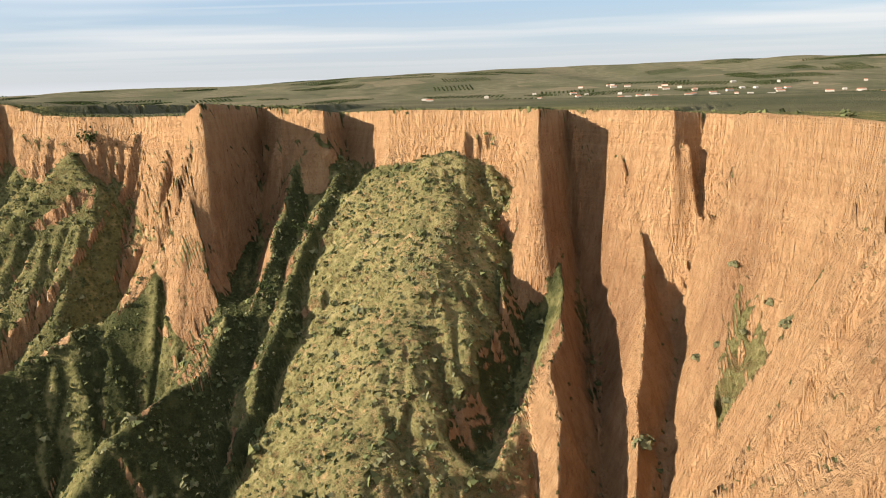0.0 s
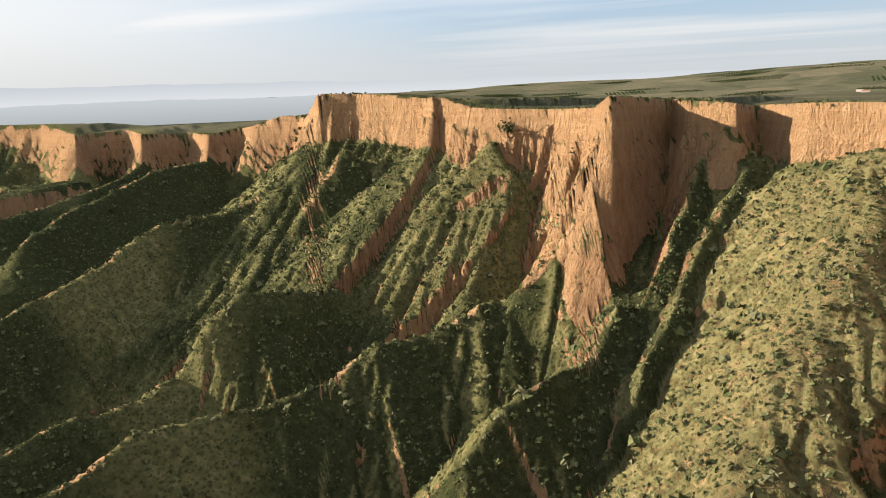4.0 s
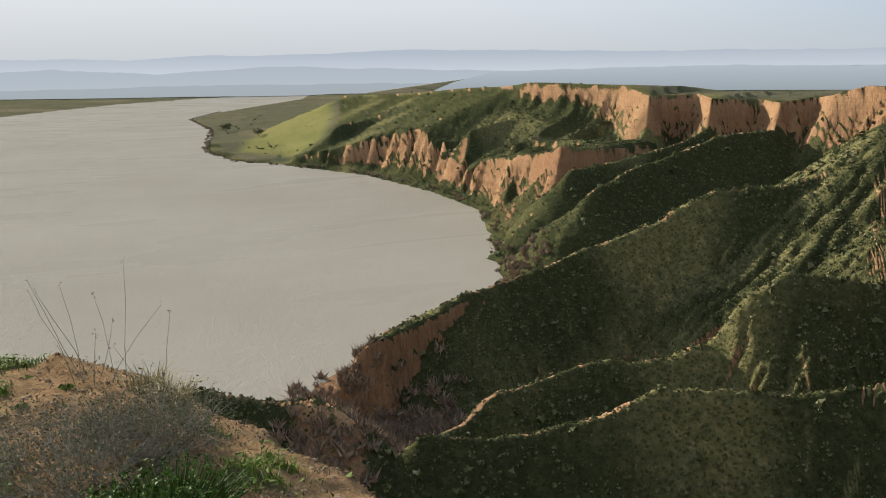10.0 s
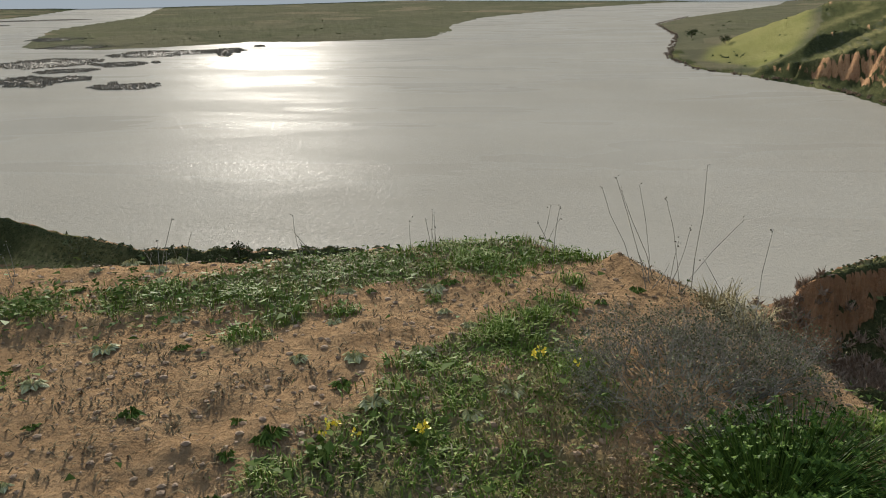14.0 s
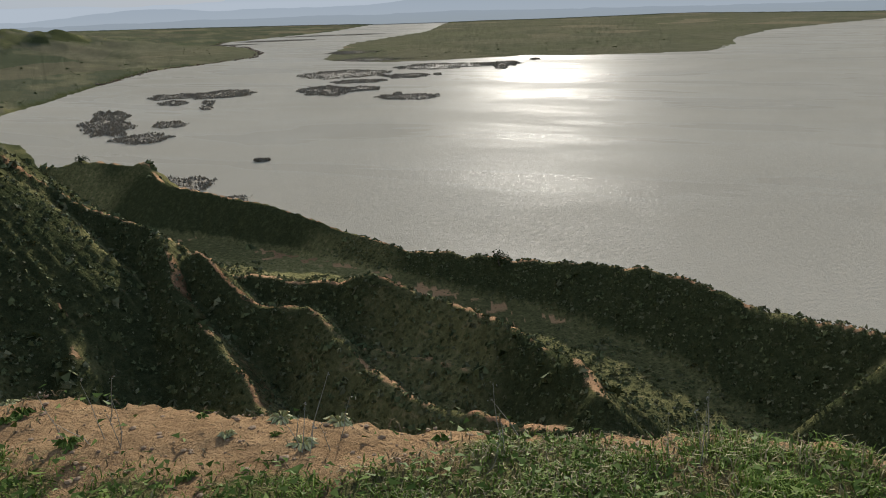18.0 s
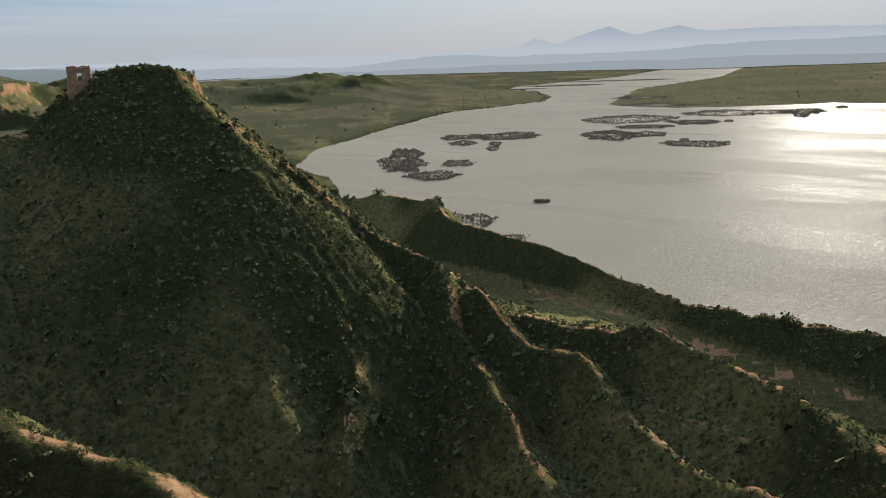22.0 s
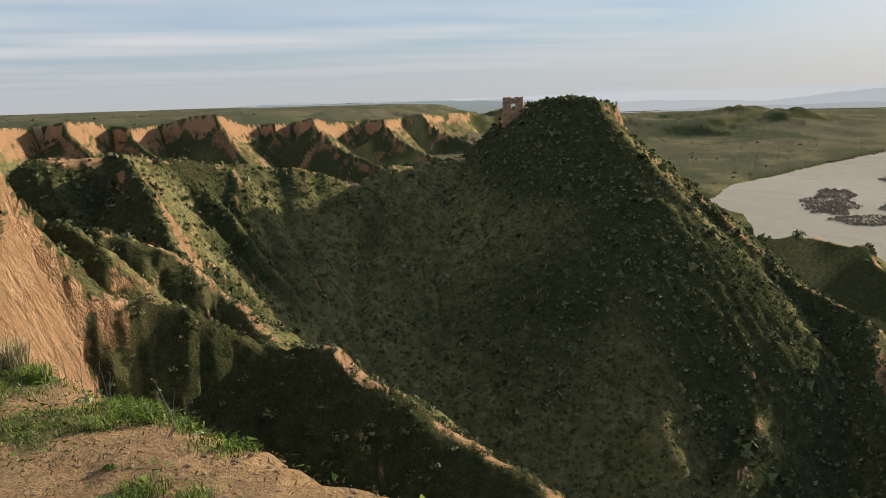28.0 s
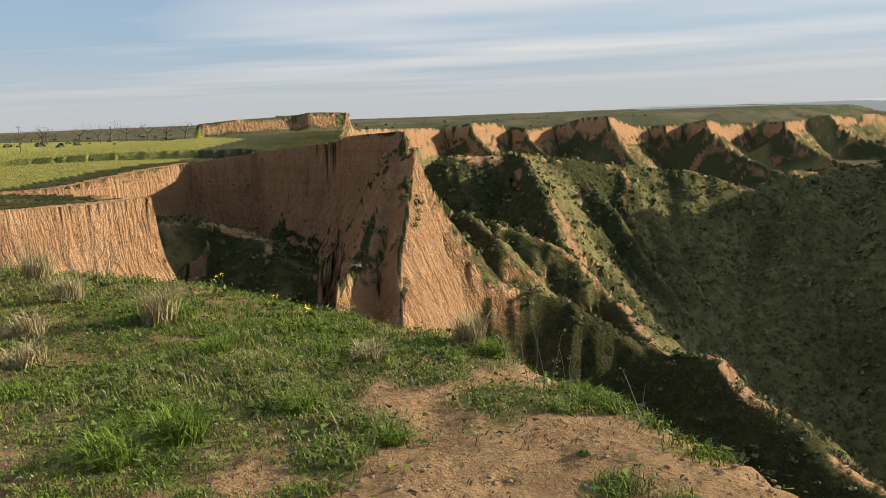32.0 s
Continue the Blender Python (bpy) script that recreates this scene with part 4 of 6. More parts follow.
def build_ground():
    az = np.concatenate([np.arange(-48, 222, 0.16), np.arange(222, 312, 1.5)])
    Rr = ring_radii(az, 480)
    Rr[:, 0] = 0.004                                          # closed at the middle
    na, nr = Rr.shape
    A = np.repeat(np.radians(az)[:, None], nr, 1)
    px, py = (-np.sin(A) * Rr).ravel(), (np.cos(A) * Rr).ravel()
    h, plate, rim_d, crest = land(px, py)
    co = np.stack([px, py, h], 1).astype(np.float32)
    i, j = np.meshgrid(np.arange(na), np.arange(nr - 1), indexing="ij")
    a = (i * nr + j).ravel()
    b = (((i + 1) % na) * nr + j).ravel()
    quads = np.stack([a, a + 1, b + 1, b], 1).astype(np.int32)
    me = bpy.data.meshes.new("ground")
    me.vertices.add(len(co)); me.vertices.foreach_set("co", co.ravel())
    me.loops.add(quads.size); me.loops.foreach_set("vertex_index", quads.ravel())
    me.polygons.add(len(quads))
    me.polygons.foreach_set("loop_start", np.arange(0, quads.size, 4, dtype=np.int32))
    me.update(calc_edges=True)
    # what grows where: by steepness, by the side that faces the sun, and by the plan; shade is toned in too
    P = co.reshape(na, nr, 3).astype(float)
    du = np.roll(P, -1, 0) - np.roll(P, 1, 0)
    dv = np.gradient(P, axis=1)
    n = np.cross(dv, du)
    n /= np.linalg.norm(n, axis=2, keepdims=True) + 1e-12
    n = n.reshape(-1, 3)
    n[n[:, 2] < 0] *= -1
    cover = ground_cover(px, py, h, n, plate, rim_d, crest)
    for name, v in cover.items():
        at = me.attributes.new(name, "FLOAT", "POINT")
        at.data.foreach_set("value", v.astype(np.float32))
    me.polygons.foreach_set("use_smooth", np.ones(len(quads), bool))
    me.materials.append(M_GROUND)
    ob = new("ground", me)
    return tagged(ob, "eroded orange clay badlands with green scrub, grassy tableland and far plain", "ground", kind="structure")


# where grass and weeds cover the lookout: x, y, reach
GREEN_SPOTS = [(-4.1, -2.9, 0.26), (-4.15, -2.4, 0.28), (-4.4, -1.95, 0.33), (-5.4, -0.35, 0.3), (-5.4, 0.06, 0.3), (-5.25, -1.0, 0.25), (-4.65, -1.5, 0.35), (-4.85, -1.05, 0.3), (-4.5, -1.2, 0.3), (-4.95, -0.6, 0.46), (-5.1, -0.1, 0.42), (-5.15, -1.1, 0.42), (-5.3, 0.3, 0.3),
               (-3.4, -2.5, 0.26), (-3.3, -2.2, 0.2), (-3.85, -0.15, 0.24), (-3.9, 0.08, 0.28), (-3.4, -0.15, 0.34), (-3.05, -0.25, 0.28), (-2.8, 0.1, 0.34), (-3.3, 0.2, 0.35), (-3.7, 0.25, 0.3),
               (-2.75, 0.85, 0.45), (-2.4, 1.15, 0.45), (-3.2, 1.35, 0.16), (-2.6, 1.5, 0.18), (-4.0, 1.3, 0.12), (-3.5, 1.55, 0.12), (-2.9, 1.75, 0.13), (-2.1, 1.85, 0.16), (-3.8, -3.6, 0.35),
               (-3.6, -0.29, 0.26), (-3.22, -0.03, 0.32), (-2.97, -0.31, 0.30), (-3.96, 0.02, 0.2), (-3.5, 0.2, 0.25), (-3.1, 0.95, 0.22),
               (0.8, -9.6, 1.6), (-0.3, -9.6, 1.4), (-1.2, -8.7, 0.9), (-1.9, -8.8, 0.6), (-0.3, -6.8, 0.75), (0.3, -8.4, 1.0), (2.2, -11.2, 2.5), (5.2, -13.2, 4.0),
               (-2.1, -7.7, 0.35), (-0.9, -7.8, 0.45), (1.5, -6.8, 0.8), (-1.4, -7.3, 0.3), (-0.4, -7.1, 0.6), (-0.8, -8.8, 0.65), (-0.1, -7.8, 0.8), (-1, -8.3, 0.5), (-1.65, -8.1, 0.35), (0.6, -10.5, 1.2)]


rng_spot = np.random.default_rng(19)
GREEN_SPOTS += [(x, y, q) for x, y, q in zip(rng_spot.uniform(-3.2, 1.2, 70), rng_spot.uniform(-8.6, -4.9, 70), rng_spot.uniform(0.10, 0.26, 70))]
GREEN_SPOTS += [(x, y, q) for x, y, q in zip(rng_spot.uniform(-4.9, -1.6, 26), rng_spot.uniform(-4.2, 0.4, 26), rng_spot.uniform(0.07, 0.15, 26))]


def near_green(px, py):
    g = np.zeros(px.shape)
    for x, y, s in GREEN_SPOTS:
        g = np.maximum(g, np.exp(-((px - x) ** 2 + (py - y) ** 2) / (s * s)))
    return np.clip(g * 0.95 + 1.1 * (fbm(px / 0.55, py / 0.55, 4, 83) - 0.5), 0, 1)


SOWN_FIELD = [(44, -71), (41, -104), (54, -165), (98, -249), (190, -425), (420, -630), (460, -100), (120, -60)]
POINT_FIELD = [(-960, 262), (-1090, 215), (-1270, 262), (-1600, 420), (-1430, 470), (-1180, 395), (-1010, 320)]


def ground_cover(px, py, h, n, plate, rim_d, crest):
    r = np.hypot(px, py)
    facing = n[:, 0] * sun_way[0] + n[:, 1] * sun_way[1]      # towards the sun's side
    steep = np.sqrt(np.maximum(1 - n[:, 2] ** 2, 0)) / np.maximum(n[:, 2], 0.05)
    patch = fbm(px / 30, py / 30, 4, 71)
    rib = (crest < 400)
    hard = steep - np.where(rib, 0.85, 0.0)
    veg = step01(2.3, 1.55, hard - 0.7 * (patch - 0.5) + 0.25 * np.maximum(facing, 0))
    # crests are worn bare, most on the sunny side
    worn = step01(np.where(py < -20, 3.0, 1.3), 0.1, crest + 6.0 * (fbm(px / 7, py / 7, 3, 73) - 0.40)) * step01(-0.45, 0.1, facing)
    veg = veg * (1 - 0.8 * worn)
    veg = veg * (0.72 + 0.3 * step01(0.25, -0.1, facing)) + 0.3 * (patch - 0.5)
    # the sun-baked wall of the bowl stays bare
    bare = step01(60, 30, np.hypot(px - 50, (py - 110) * 0.75)) * step01(0.45, 0.75, steep)
    veg = veg * (1 - 0.75 * bare) * (1 - 0.85 * step01(11, 7, np.hypot(px - 9, py + 62)) * step01(80, 86, h) * step01(0.6, 1.0, steep))
    veg = np.where((crest > 440) & (crest < 460) & (steep < np.where(px > 15, 3.4, 1.15)) & (rim_d > np.where(px > 15, 5, 12)), np.maximum(veg, 0.25 + 0.9 * patch), veg)
    dd = along(px, py, [(-140, 40, 0), (-175, 54, 0), (-212, 74, 0)])[0]
    veg = veg * (1 - 0.75 * step01(13, 5, dd))
    butte = step01(75, 55, np.hypot(px + 80, py + 175)) * step01(0.15, -0.05, facing)
    veg = np.maximum(veg, 0.72 * butte)
    veg = np.where((px < -1) & (px > -15) & (py < -40) & (py > -82), np.maximum(veg, 0.25 + 0.75 * patch), veg)
    near = step01(30, 9, r)
    veg = veg * (1 - near) + near * (0.06 + 0.80 * near_green(px, py)) * np.where(plate, 1, 0.85)
    veg = np.where(plate & (r > 30) & (steep < 0.8), np.where(rim_d > 1.3, 0.85, 0.2), veg)
    veg = np.where(h < 1.2, np.where(r > 400, 0.9, 0.35), veg)
    crop = np.where(plate & (r > 60) & (steep < 0.7), step01(6, 20, rim_d) * 0.9, 0.0)
    # distant flats take the greyer crop tones, partly standing in for haze
    crop = np.maximum(crop, np.where(~plate & (h > 0.6) & (h < 60) & (r > 650) & (n[:, 2] > 0.97), 0.75, 0))
    veg = veg * (1 - 0.6 * step01(-480, -560, py) * step01(0.9, 1.5, steep))
    mound = (crest == 300)
    veg = np.where(mound, np.minimum(veg, 0.62), veg)
    sown = 1.0 * (inside(px, py, SOWN_FIELD) & plate & (h < 99.0))
    crop = np.maximum(crop, sown * 0.9)
    sown = np.maximum(sown, 0.55 * step01(0, 25, np.minimum(along(px, py, [(x, y, 0) for x, y in POINT_FIELD], True)[0], 25)) * inside(px, py, POINT_FIELD))
    crop = np.maximum(crop, inside(px, py, POINT_FIELD) * 0.8)
    # second term darkens steep faces turned from the sun, as painted shade
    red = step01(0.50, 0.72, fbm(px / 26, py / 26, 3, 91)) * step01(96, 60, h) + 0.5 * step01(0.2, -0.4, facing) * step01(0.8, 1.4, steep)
    dry = step01(0.52, 0.75, fbm(px / 60, py / 60, 3, 95)) * 0.7 + np.where((h < 3) & (r < 400), 0.5, 0)
    # sunward slopes are drier, and toned paler to put sunlight into the colour
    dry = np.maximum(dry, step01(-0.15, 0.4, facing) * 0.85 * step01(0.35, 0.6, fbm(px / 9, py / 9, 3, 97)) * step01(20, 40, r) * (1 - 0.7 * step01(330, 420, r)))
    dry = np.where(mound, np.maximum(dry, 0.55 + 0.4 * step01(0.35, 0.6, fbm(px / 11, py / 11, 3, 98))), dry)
    dry = np.where(plate & (r > 600) & (py > 0), 0.25 + 0.9 * step01(0.35, 0.65, fbm(px / 150, py / 300, 3, 99)), dry)
    rill = step01(0.65, 1.15, steep) * step01(20, 50, r)
    west = (px < -1250) & (np.abs(py) < 1500) & (h < 40)
    veg, crop, dry = np.where(west, 1.0, veg), np.where(west, 0.8, crop), np.where(west, 0.5, dry)
    # far cliffs are dulled by colour, in place of haze over the distance
    red = np.maximum(red, 0.62 * step01(-480, -560, py) + 0.28 * step01(400, 470, r) * step01(-50, 50, py))
    # headland wall: darker damp clay, with its deep shade also put into colour
    red = np.maximum(red, step01(60, 30, np.hypot(px + 222, py - 95)) * 0.9)
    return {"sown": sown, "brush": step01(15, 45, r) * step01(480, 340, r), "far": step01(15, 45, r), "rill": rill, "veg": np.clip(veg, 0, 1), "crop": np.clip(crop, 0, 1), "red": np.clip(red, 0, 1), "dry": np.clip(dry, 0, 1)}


ground = build_ground()

water_me = bpy.data.meshes.new("reservoir")
ring = [(math.cos(k * math.pi / 32) * 4900, math.sin(k * math.pi / 32) * 4900, 0) for k in range(64)]
water_me.from_pydata(ring, [], [tuple(range(64))])
water_me.materials.append(M_WATER)
tagged(new("reservoir", water_me), "wide brown silty reservoir with calm and ruffled lanes", "water", kind="structure")


# ---- scrub on the slopes ----
def clump(rng, n, spread, leaf, flat=0.75):
    """One bush of loose leafy scraps: three corners each, standing out from a low dome."""
    v = np.zeros((n, 3, 3))
    for k in range(n):
        d = rng.normal(size=3); d[2] = abs(d[2]) * 0.9 + 0.05; d /= np.linalg.norm(d)
        c = d * spread * rng.uniform(0.55, 1.0) * np.array([1, 1, flat])
        t1 = np.cross(d, rng.normal(size=3)); t1 /= np.linalg.norm(t1)
        t2 = np.cross(d, t1) + 0.5 * d
        for q, ang in enumerate((0, 2.1, 4.2)):
            v[k, q] = c + leaf * rng.uniform(0.7, 1.3) * (math.cos(ang) * t1 + math.sin(ang) * t2)
    return v


def scatter(name, label, category, material, px, py, pz, size, shapes, rng):
    kinds = rng.integers(0, len(shapes), len(px))
    out = []
    for k, sh in enumerate(shapes):
        w = kinds == k
        ang = rng.uniform(0, 6.283, w.sum())
        c, s = np.cos(ang)[:, None, None], np.sin(ang)[:, None, None]
        sz = size[w][:, None, None]
        x, y, z = sh[None, :, :, 0], sh[None, :, :, 1], sh[None, :, :, 2]
        out.append(np.stack([(x * c - y * s) * sz + px[w][:, None, None], (x * s + y * c) * sz + py[w][:, None, None],
                             z * sz + pz[w][:, None, None]], 3).reshape(-1, 3))
    co = np.concatenate(out).astype(np.float32)
    me = bpy.data.meshes.new(name)
    nt = len(co) // 3
    me.vertices.add(len(co)); me.vertices.foreach_set("co", co.ravel())
    me.loops.add(nt * 3); me.loops.foreach_set("vertex_index", np.arange(nt * 3, dtype=np.int32))
    me.polygons.add(nt); me.polygons.foreach_set("loop_start", np.arange(0, nt * 3, 3, dtype=np.int32))
    me.update(calc_edges=True)
    me.materials.append(material)
    return tagged(new(name, me), label, category, kind="stuff")


def slope_at(px, py, e=0.8):
    h, plate, rd, crest = land(px, py)
    hx, hy = land(px + e, py)[0], land(px, py + e)[0]
    gx, gy = (hx - h) / e, (hy - h) / e
    return h, plate, rd, crest, gx, gy


def build_scrub():
    rng = np.random.default_rng(11)
    n = 240000
    a = np.radians(rng.uniform(-40, 215, n))
    r = np.sqrt(rng.uniform(60 ** 2, 330 ** 2, n))
    far = rng.uniform(size=n) < 0.16                          # and thinner over the next headlands
    a = np.where(far, np.radians(rng.uniform(38, 76, n)), a)
    r = np.where(far, np.sqrt(rng.uniform(330 ** 2, 780 ** 2, n)), r)
    px, py = -np.sin(a) * r, np.cos(a) * r
    h, plate, rd, crest, gx, gy = slope_at(px, py)
    st = np.hypot(gx, gy)
    facing = -(gx * sun_way[0] + gy * sun_way[1])
    bare = step01(60, 30, np.hypot(px - 50, (py - 110) * 0.75))
    keep = (~plate) & (rng.uniform(size=n) > 0.82 * bare) & (h > 2) & (st < np.where(crest < 400, 2.2, 1.5)) & (rng.uniform(size=n) < np.clip(1.25 - 0.45 * st - 0.3 * facing, 0.15, 1))
    px, py, h = px[keep], py[keep], h[keep]
    size = rng.lognormal(-0.82, 0.42, len(px)) * np.where(np.hypot(px, py) > 330, 1.25, 1.0)
    shapes = [clump(rng, 6, 0.8, 0.62) for _ in range(8)]
    w = rng.uniform(size=len(px)) < 0.68
    shut = np.hypot(px, py) < 112
    fine = [clump(rng, 24, 0.85, 0.21) for _ in range(6)]
    scatter("near_scrub", "dense dark green scrub bushes on the ridges below the lookout", "scrub", M_SCRUB, px[shut & w], py[shut & w], h[shut & w] - 0.08, size[shut & w], fine, rng)
    scatter("near_broom", "grey-green broom bushes on the ridges below the lookout", "scrub", M_GREYBUSH, px[shut & ~w], py[shut & ~w], h[shut & ~w] - 0.08, size[shut & ~w], fine, rng)
    px, py, h, size, w = px[~shut], py[~shut], h[~shut], size[~shut], w[~shut]
    scatter("scrub", "low dark green scrub bushes scattered over the clay slopes", "scrub", M_SCRUB, px[w], py[w], h[w] - 0.1, size[w], shapes, rng)
    scatter("broom_scrub", "grey-green broom bushes scattered over the clay slopes", "scrub", M_GREYBUSH, px[~w], py[~w], h[~w] - 0.1, size[~w], shapes, rng)


build_scrub()

# ---- far things ----
NEAR_X, NEAR_Y = np.arange(-6, 7.5, 0.05), np.arange(-15, 4, 0.05)
NEAR_Z = land(*(q.ravel() for q in np.meshgrid(NEAR_X, NEAR_Y, indexing="ij")))[0].reshape(len(NEAR_X), len(NEAR_Y))


def ground_z(x, y):
    u, v = (x - NEAR_X[0]) / 0.05, (y - NEAR_Y[0]) / 0.05
    if 0 <= u < len(NEAR_X) - 1 and 0 <= v < len(NEAR_Y) - 1:
        i, j = int(u), int(v)
        fu, fv = u - i, v - j
        return float((NEAR_Z[i, j] * (1 - fu) + NEAR_Z[i + 1, j] * fu) * (1 - fv) + (NEAR_Z[i, j + 1] * (1 - fu) + NEAR_Z[i + 1, j + 1] * fu) * fv)
    return float(land(np.array([float(x)]), np.array([float(y)]))[0][0])


def part(name, bm, material, parent=None, label=""):
    me = bpy.data.meshes.new(name)
    bm.to_mesh(me)
    bm.free()
    me.materials.append(material)
    ob = new(name, me)
    if parent is not None:
        ob.parent = parent
    if label:
        ob["label"] = label
    return ob


def soup(name, tris, material, parent=None):
    """A mesh of loose triangles from an (n, 3, 3) array."""
    co = np.ascontiguousarray(tris, np.float32).reshape(-1, 3)
    n = len(co) // 3
    me = bpy.data.meshes.new(name)
    me.vertices.add(len(co)); me.vertices.foreach_set("co", co.ravel())
    me.loops.add(n * 3); me.loops.foreach_set("vertex_index", np.arange(n * 3, dtype=np.int32))
    me.polygons.add(n); me.polygons.foreach_set("loop_start", np.arange(0, n * 3, 3, dtype=np.int32))
    me.update(calc_edges=True)
    me.materials.append(material)
    ob = new(name, me)
    if parent is not None:
        ob.parent = parent
    return ob


def plain_material(name, col_a, col_b, scale, rough=0.9, bump=0.02):
    m, t, b = nodes_of(name)
    co = object_coords(t)
    f = noise_node(t, scale, 6, 0.65, co)
    t.links.new(ramp_node(t, f, [(0.3, col_a), (0.7, col_b)]), b.inputs["Base Color"])
    b.inputs["Roughness"].default_value = rough
    bump_node(t, b, f, 0.7, bump)
    return m


M_MASONRY = plain_material("ruined_masonry", (0.20, 0.12, 0.075), (0.42, 0.27, 0.17), 1.1, 0.95, 0.25)
M_PLASTER = plain_material("pale_plaster", (0.34, 0.29, 0.24), (0.55, 0.51, 0.46), 0.03)
M_TILE = plain_material("roof_tile", (0.28, 0.11, 0.06), (0.42, 0.20, 0.12), 0.8)
M_BARK = plain_material("grey_bark", (0.07, 0.055, 0.04), (0.16, 0.13, 0.10), 6.0)
M_TREE = leaf_material("tree_leaves", (0.016, 0.026, 0.010), (0.035, 0.050, 0.018), (0.07, 0.085, 0.03))
M_THICKET = leaf_material("bare_tamarisk", (0.14, 0.10, 0.07), (0.24, 0.175, 0.125), (0.36, 0.275, 0.205))


def rough_box(bm, x0, x1, y0, y1, z0, z1, rng, cells=0.8, jit=0.12, ragged=0.0):
    """A weathered block: a gridded box whose skin is pushed about."""
    nx, ny, nz = (max(1, int(round((b - a) / cells))) for a, b in ((x0, x1), (y0, y1), (z0, z1)))
    vs = {}

    def vert(i, j, k):
        if (i, j, k) not in vs:
            top = ragged * rng.uniform(-1, 0.3) if k == nz else 0
            vs[i, j, k] = bm.verts.new((x0 + (x1 - x0) * i / nx + rng.uniform(-jit, jit), y0 + (y1 - y0) * j / ny + rng.uniform(-jit, jit),
                                        z0 + (z1 - z0) * k / nz + top))
        return vs[i, j, k]
    for i in range(nx):
        for j in range(ny):
            bm.faces.new([vert(i, j, 0), vert(i, j + 1, 0), vert(i + 1, j + 1, 0), vert(i + 1, j, 0)])
            bm.faces.new([vert(i, j, nz), vert(i + 1, j, nz), vert(i + 1, j + 1, nz), vert(i, j + 1, nz)])
    for i in range(nx):
        for k in range(nz):
            bm.faces.new([vert(i, 0, k), vert(i + 1, 0, k), vert(i + 1, 0, k + 1), vert(i, 0, k + 1)])
            bm.faces.new([vert(i, ny, k), vert(i, ny, k + 1), vert(i + 1, ny, k + 1), vert(i + 1, ny, k)])
    for j in range(ny):
        for k in range(nz):
            bm.faces.new([vert(0, j, k), vert(0, j, k + 1), vert(0, j + 1, k + 1), vert(0, j + 1, k)])
            bm.faces.new([vert(nx, j, k), vert(nx, j + 1, k), vert(nx, j + 1, k + 1), vert(nx, j, k + 1)])


def ruined_tower(x, y, turn):
    rng = np.random.default_rng(5)
    base = 92.0
    thing = new("ruined_tower")
    blocks = (("lower_wall", -2.8, 2.6, -1.6, 1.6, -5.0, 5.2, 0.0), ("pier", -2.6, -0.6, -1.3, 1.3, 5.2, 7.0, 0.0),
              ("pier", 0.6, 2.5, -1.3, 1.3, 5.2, 7.0, 0.0), ("lintel", -2.6, 2.4, -1.3, 1.3, 7.0, 8.6, 0.5), ("broken_wall", 2.6, 9.0, -1.3, 1.3, -4.0, 6.0, 0.9))
    for name, x0, x1, y0, y1, z0, z1, rag in blocks:
        bm = bmesh.new()
        rough_box(bm, x0, x1, y0, y1, z0, z1, rng, 0.8, 0.13, rag)
        part(name, bm, M_MASONRY, thing)
    thing.matrix_world = pose(x, y, base, 0, 0, turn)
    return tagged(thing, "ruined brown masonry tower with an open window on the butte", "tower")


ruined_tower(-93.0, -198.3, 155)


def reed_island(x, y, half, depth, rng):
    """A reed bed: a matted bank with a ragged outline, set with standing stems."""
    spokes, rings = int(np.clip(max(half, depth) * 1.8, 40, 150)), 5
    seed = int(rng.integers(1, 900))
    ang = math.atan2(y, x) + math.pi / 2
    a = np.linspace(0, 2 * math.pi, spokes, False)
    lobe = 0.35 + 1.15 * fbm(np.cos(a) * 2.2 + seed, np.sin(a) * 2.2 + 7, 4, seed, 0.65)
    u = np.cos(a)[:, None] * lobe[:, None] * half * np.linspace(1, 0.12, rings)
    v = np.sin(a)[:, None] * lobe[:, None] * depth * np.linspace(1, 0.12, rings)
    z = np.array([-0.4, 0.5, 0.8, 0.8, 0.8]) + 0.5 * (vnoise(u / 4 + seed, v / 4, 5) - 0.5)
    g = np.stack([u * math.cos(ang) - v * math.sin(ang), u * math.sin(ang) + v * math.cos(ang), z], 2)
    tri = []
    for i in range(spokes):
        k = (i + 1) % spokes
        for j in range(rings - 1):
            tri += [[g[i, j], g[k, j], g[k, j + 1]], [g[i, j], g[k, j + 1], g[i, j + 1]]]
        tri.append([g[i, -1], g[k, -1], g[:, -1].mean(0)])
    n = int(np.clip(half * depth * 1.2, 120, 2600))
    i, w, f = rng.integers(0, spokes, n), np.sqrt(rng.uniform(0.02, 1.06, n)), rng.uniform(size=n)
    foot = g[i, 0] * (1 - f)[:, None] + g[(i + 1) % spokes, 0] * f[:, None]
    c = np.stack([foot[:, 0] * w, foot[:, 1] * w, np.full(n, 0.3)], 1)
    t, wide = rng.uniform(0, 6.283, n), rng.uniform(0.5, 1.3, n)
    side = np.stack([np.cos(t) * wide, np.sin(t) * wide, np.zeros(n)], 1)
    tip = np.stack([rng.normal(size=n) * 0.5, rng.normal(size=n) * 0.5, rng.uniform(0.9, 2.0, n)], 1)
    ob = soup("reed_island", np.concatenate([np.array(tri), np.stack([c - side, c + side, c + tip], 1)]), M_REED)
    ob.location = (x, y, 0)
    return tagged(ob, "low brown reed bed standing in the shallow water", "reed island", group="reed islands in the reservoir")


